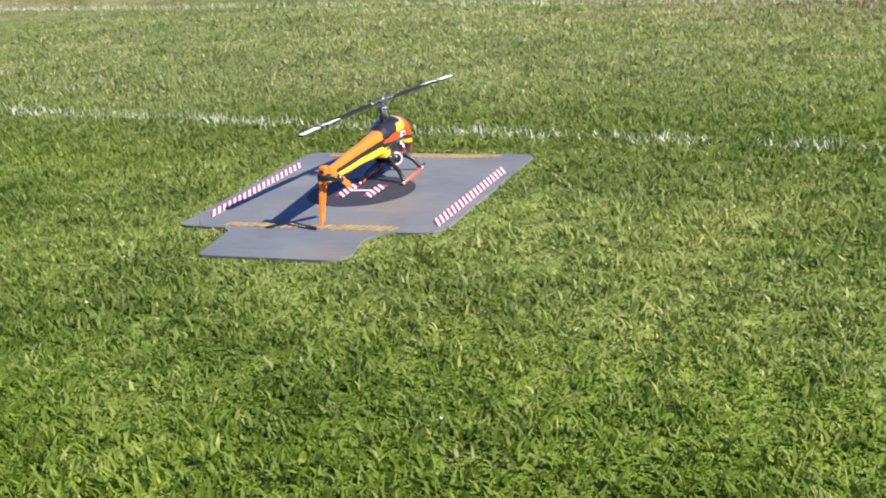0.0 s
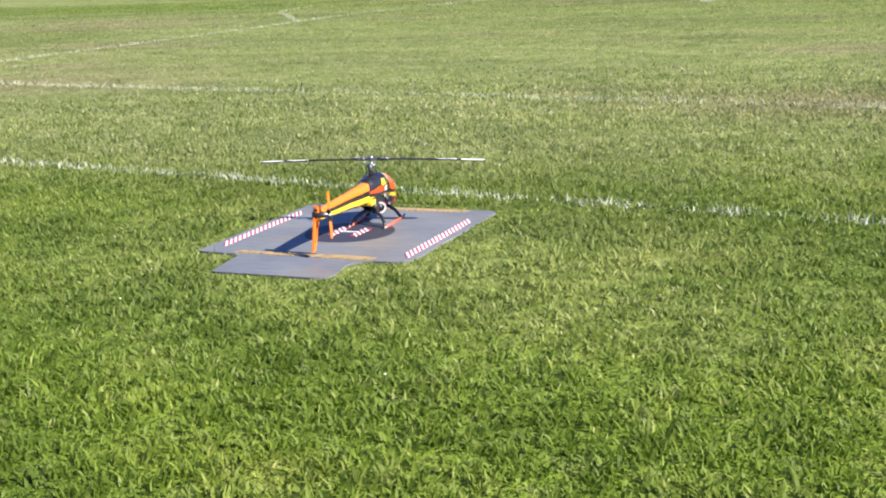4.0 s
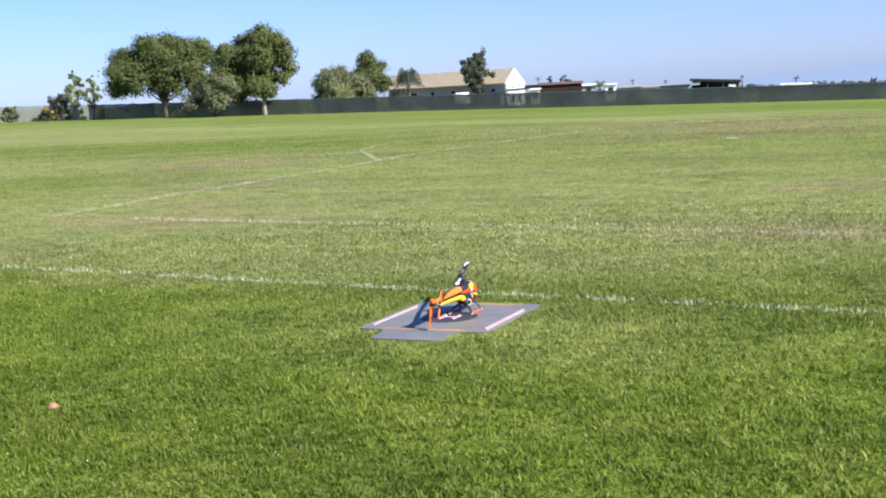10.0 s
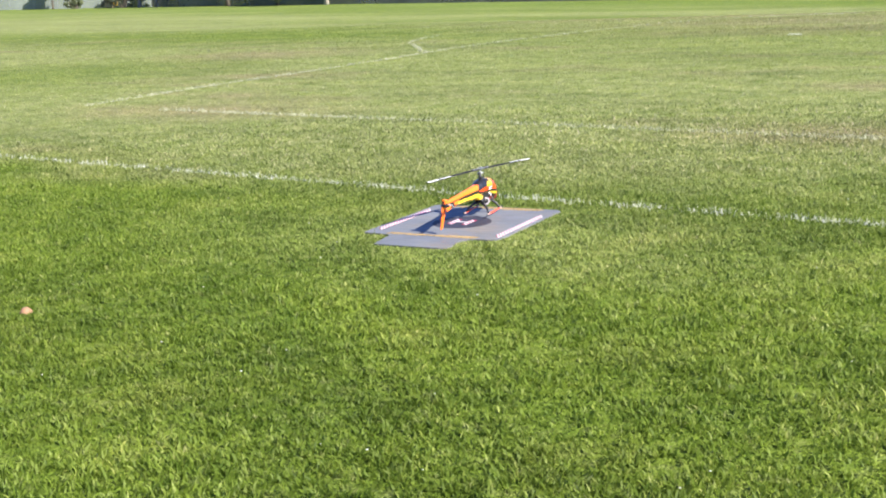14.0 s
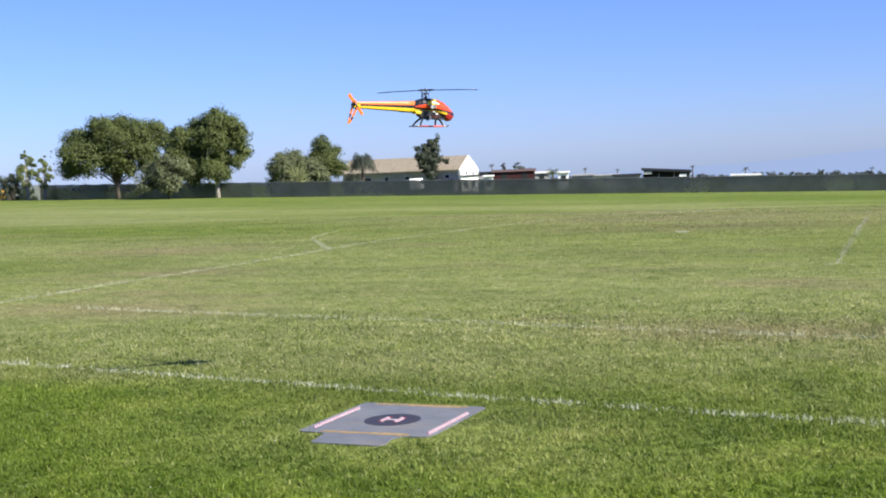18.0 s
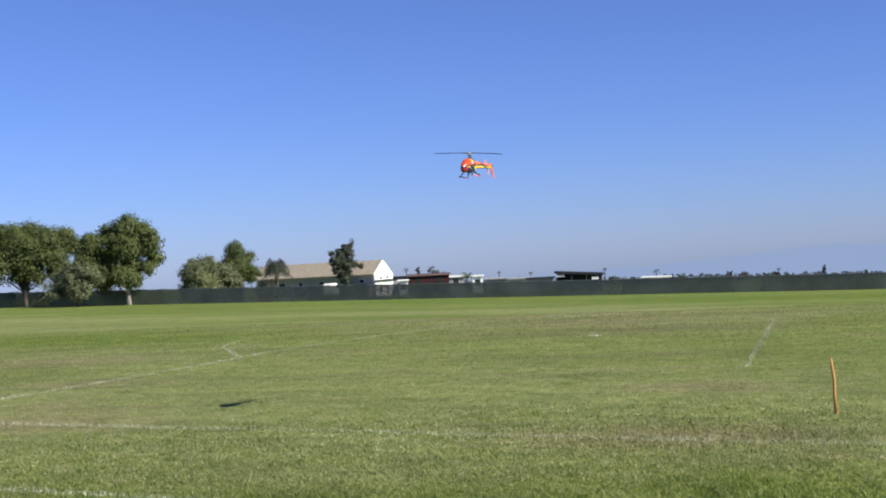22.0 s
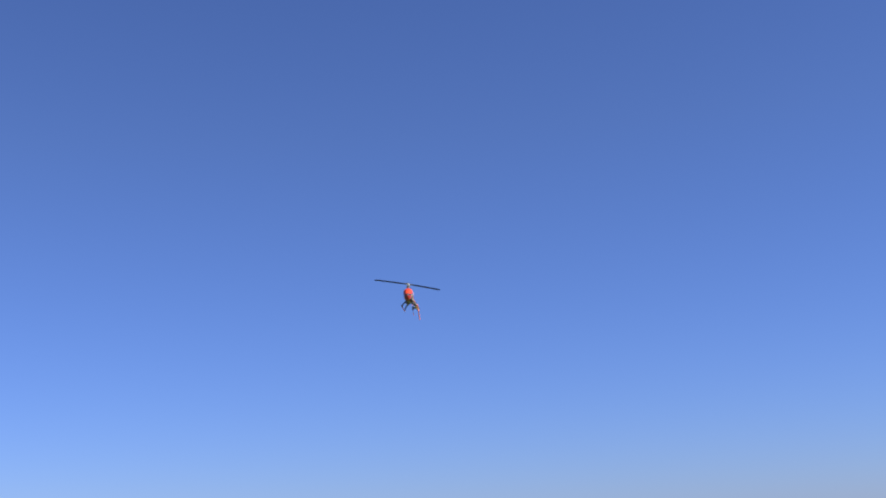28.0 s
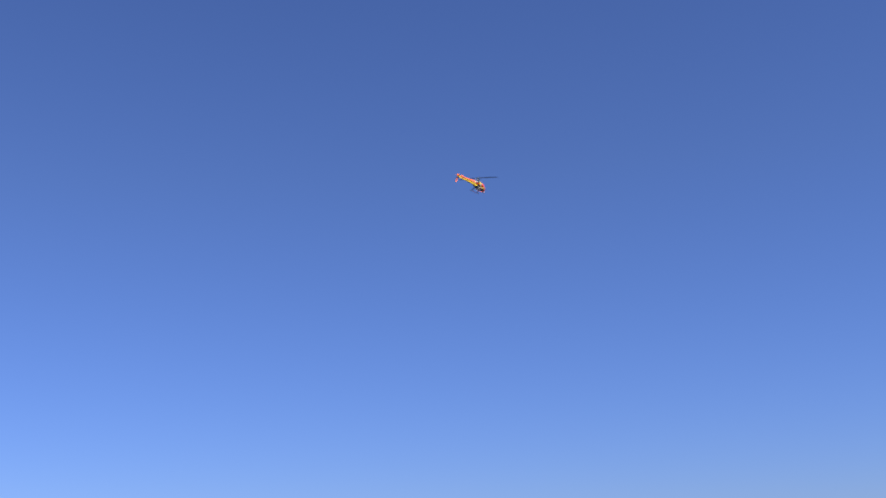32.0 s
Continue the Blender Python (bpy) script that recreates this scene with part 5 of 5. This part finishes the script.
def buildings():
    flat_house("low dark red building with pale pink roof edge", 20.4, 228, 7.2, 6, 3.25, WALL_RED, ROOF_DARK, "clubhouse", WALL_PINK)
    flat_house("long low shed with dark flat roof", 21.55, 234, 5.0, 5, 2.95, WALL_GREY, ROOF_DARK)
    flat_house("small white shed beside a dark red building", 21.52, 219, 1.5, 2, 2.3, WHITEWASH, WHITEWASH)
    flat_house("small white hut behind the fence", 18.25, 226, 1.8, 3, 2.75, WHITEWASH, WHITEWASH)
    flat_house("grey-walled shed with white roof edge", 19.2, 238, 2.8, 5, 2.9, WALL_GREY, WALL_GREY, "shed", WHITEWASH)
    flat_house("far low house with grey roof", 17.4, 250, 4.0, 7, 2.25, WALL_GREY, WALL_GREY, "house")
    flat_house("far low house with pale wall", 16.4, 262, 5.2, 7, 2.2, STUCCO, WALL_GREY, "house")
    flat_house("far low house with dark flat roof", 15.5, 245, 5.0, 7, 2.1, WALL_GREY, ROOF_DARK, "house")
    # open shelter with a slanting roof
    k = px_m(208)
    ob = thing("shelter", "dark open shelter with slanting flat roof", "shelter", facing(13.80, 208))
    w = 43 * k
    bm = fresh()
    box(bm, (-w, -1.5, 0), (w, 4.5, 0.32))
    for v in bm.verts:
        v.co.z += 2.95 - (v.co.x + w) / (2 * w) * 0.6
    part("roof", bm, ROOF_DARK, ob, "dark slanting roof slab")
    bm = box(fresh(), (-w + 0.3, 3.8, -0.4), (w - 0.3, 4.2, 2.95))
    for v in bm.verts:
        if v.co.z > 1:
            v.co.z -= (v.co.x + w) / (2 * w) * 0.6
    part("back_wall", bm, ROOF_DARK, ob)
    for x in (-w + 0.3, -w * 0.3, w * 0.3, w - 0.3):
        part("post", tube(fresh(), [(x, -1.0, -0.4), (x, -1.0, 2.4)], 0.09, 8), STEEL, ob)
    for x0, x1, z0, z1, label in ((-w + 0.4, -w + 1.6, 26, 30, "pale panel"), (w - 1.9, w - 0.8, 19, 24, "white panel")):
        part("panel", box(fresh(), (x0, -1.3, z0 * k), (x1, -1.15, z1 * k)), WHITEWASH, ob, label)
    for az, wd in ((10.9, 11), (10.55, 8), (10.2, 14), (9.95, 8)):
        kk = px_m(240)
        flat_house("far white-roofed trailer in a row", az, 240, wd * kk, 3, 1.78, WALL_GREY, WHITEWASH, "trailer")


buildings()


def van(label, az, d, turn):
    ob = thing("parked_van", label, "van", facing(az, d, turn))
    bm = fresh()
    prof = [(-2.6, 0.45), (2.5, 0.45), (2.6, 0.95), (1.9, 1.25), (1.2, 2.05), (0.9, 2.15), (-2.5, 2.15), (-2.65, 1.0)]
    for y in (-0.95, 0.95):
        [bm.verts.new((x, y * (0.9 if z > 1.5 else 1), z)) for x, z in prof]
    vs = bm.verts[:]
    for i in range(8):
        bm.faces.new((vs[i], vs[(i + 1) % 8], vs[8 + (i + 1) % 8], vs[8 + i]))
    bm.faces.new(vs[:8][::-1])
    bm.faces.new(vs[8:])
    bmesh.ops.recalc_face_normals(bm, faces=bm.faces)
    bevelled(bm, 0.06)
    part("body", bm, WHITEWASH, ob, "white van body", True)
    for x0, x1 in ((-2.3, -1.0), (-0.8, 0.4), (0.55, 1.2)):
        part("side_window", box(fresh(), (x0, -0.93, 1.35), (x1, -0.88, 1.9)), PANE, ob)
    for x in (-1.7, 1.7):
        for y in (-0.9, 0.9):
            wh = part("wheel", tube(fresh(), [(x, y - 0.1, 0.33), (x, y + 0.1, 0.33)], 0.33, 16), RUBBER, ob, "", True)
            part("rim", tube(fresh(), [(x, y - 0.11, 0.33), (x, y + 0.11, 0.33)], 0.19, 12), STEEL, wh, "", True)


van("white van parked behind the fence by the house", 24.70, 200, 84)


def ridge():
    """Faint mountains on the far skyline, their haze put into a glowing colour."""
    bm = fresh()
    prev = None
    for i in range(90):
        az = 22 - i * 0.8
        d = 3300
        s = max(0.0, min(1.0, (15 - az) / 12))
        h = (16 + 54 * s + 18 * s * noise.noise((az * 0.16, 3, 0)) + 7 * noise.noise((az * 0.9, 1, 0)))
        x, y = EYE[0] - d * math.sin(radians(az)), EYE[1] + d * math.cos(radians(az))
        z = -0.0189 * (x - EYE[0]) - 0.0285 * (y - EYE[1])
        cur = [bm.verts.new((x, y, z - 12)), bm.verts.new((x, y, z + h)), bm.verts.new((x * 1.08, y * 1.08, z - 12))]
        if prev:
            bm.faces.new((prev[0], cur[0], cur[1], prev[1]))
            bm.faces.new((prev[1], cur[1], cur[2], prev[2]))
        prev = cur
    tagged(put("backdrop", bm, HAZE_GLOW, True), "faint blue mountains on the skyline, haze painted as a soft glow", "mountains", kind="structure")


ridge()

# ---- what moves ----
HELI_ROWS = [
    (15.5, -0.113, 0.852, 0.758, 88.5, 1.3, 5.3),
    (16, -0.293, 1.498, 1.097, 87.0, 5.0, 7.1),
    (17, -0.172, 1.723, 1.597, 84.8, 4.8, 6.1),
    (18, -0.346, 1.533, 1.963, 46.0, -2.4, 1.3),
    (18.5, -0.535, 1.600, 2.156, 26.5, -1.6, 2.0),
    (19, -0.828, 2.213, 2.333, 9.0, -0.2, -3.5),
    (19.5, -1.072, 3.090, 2.470, -27.0, 1.8, -6.2),
    (20, -1.050, 3.950, 2.503, -68.0, -3.8, 1.8),
    (20.5, -1.028, 4.890, 2.509, -97.4, 0.0, -1.5),
    (21, -1.043, 5.643, 2.461, -97.6, -3.4, 2.0),
    (21.5, -0.945, 6.050, 2.467, -96.5, 1.4, 4.6),
    (22, -0.949, 6.756, 2.667, -96.7, 1.4, 2.7),
    (22.5, -0.592, 6.477, 2.742, -96.3, 2.8, -3.7),
    (23, -0.297, 6.054, 2.615, -97.5, 4.1, 3.0),
    (23.5, -0.158, 6.195, 2.670, -95.2, 3.3, 2.4),
    (24, -0.008, 6.325, 2.853, -95.2, 5.5, -1.3),
    (24.5, 0.178, 6.431, 3.100, -95.4, 5.8, 2.9),
    (25, 0.335, 6.463, 3.297, -96.7, 5.9, 0.8),
    (25.5, 0.727, 6.457, 3.601, -89.8, 10.3, 6.7),
    (26, 1.104, 5.489, 3.888, -94.6, 8.3, 3.8),
    (26.5, 1.423, 6.067, 4.520, -94.5, 10.0, 11.2),
    (28.5, 1.811, 6.169, 4.229, -88.8, 4.1, 3.1),
    (29, 2.125, 5.614, 4.547, -105.5, 1.4, 7.5),
    (29.5, 1.686, 4.208, 5.343, -127.5, -10.6, 34.1),
    (30, 2.061, 2.912, 5.402, -179.2, -12.1, 27.3),
    (30.5, 1.185, 4.733, 6.149, -229.3, -5.5, 26.2),
    (30.8, 0.070, 7.351, 6.988, -259.1, -7.3, 17.9),
    (31, -0.392, 8.732, 7.474, -282.6, -10.2, 12.2),
    (31.5, -1.219, 11.713, 8.364, -290.6, -5.3, 9.8),
    (32, -2.395, 16.399, 9.293, -296.3, -5.9, 9.9),
]
# seconds and the blade's bearing in degrees, which repeats every half turn
BLADE_AT = [(3.2, 167), (6, 99), (7, 42), (8, 88), (9, 70), (10, 16), (11, 91), (12, 13), (13, 129), (16, 44), (17, 51), (18, 119), (18.5, 137), (19, 136), (19.5, 54), (20, 65), (21, 145), (22, 153),
            (23, 101), (24, 13), (25, 46), (26, 21), (26.5, 104), (29, 167), (29.5, 85), (30, 93), (30.5, 20), (31, 168), (32, 94)]


def heli_pose(x, y, z, yaw, pitch, roll):
    return pose(x, y, z, 0, 0, yaw) @ pose(0, 0, 0, 0, -pitch, 0) @ pose(0, 0, 0, roll, 0, 0)


def motions():
    rest = heli_pose(0.03, 0.178, -0.003, 94.7, 0, 0)
    rows = [(0.0, rest), (13.6, rest), (14.2, heli_pose(0.01, 0.30, 0.06, 94, 2, 2))] + [(r[0], heli_pose(*r[1:])) for r in HELI_ROWS]
    walk(HELI, rows)
    # the main rotor stands still, then speeds up; it turns clockwise seen from above
    spin = [(0.0, 167.0), (3.2, 167.0)]
    angle = 167.0
    for (t0, a0), (t1, a1) in zip(BLADE_AT, BLADE_AT[1:]):
        n = round((t1 - t0) * FPS)
        rate = 18 if t0 < 4 else (38 if t0 < 7 else 58)
        turn = (a0 - a1) % 180
        turn += 180 * round((n * rate - turn) / 180)
        spin += [(t0 + (k + 1) / FPS, angle - turn * (k + 1) / n) for k in range(n)]
        angle -= turn
    walk(ROTOR, [(t, pose(0, 0, 0.315 * SIZE, 0, 0, a)) for t, a in spin])
    tail = [(0.0, 122.0), (3.2, 122.0)]
    angle = 122.0
    for k in range(round(28.8 * FPS)):
        angle += min(77.0, 4 + k * 0.5)
        tail.append((3.2 + (k + 1) / FPS, angle))
    walk(TAIL_ROTOR, [(t, pose(-0.655 * SIZE, -0.055 * SIZE, 0.182 * SIZE, 0, a, 0)) for t, a in tail])


motions()
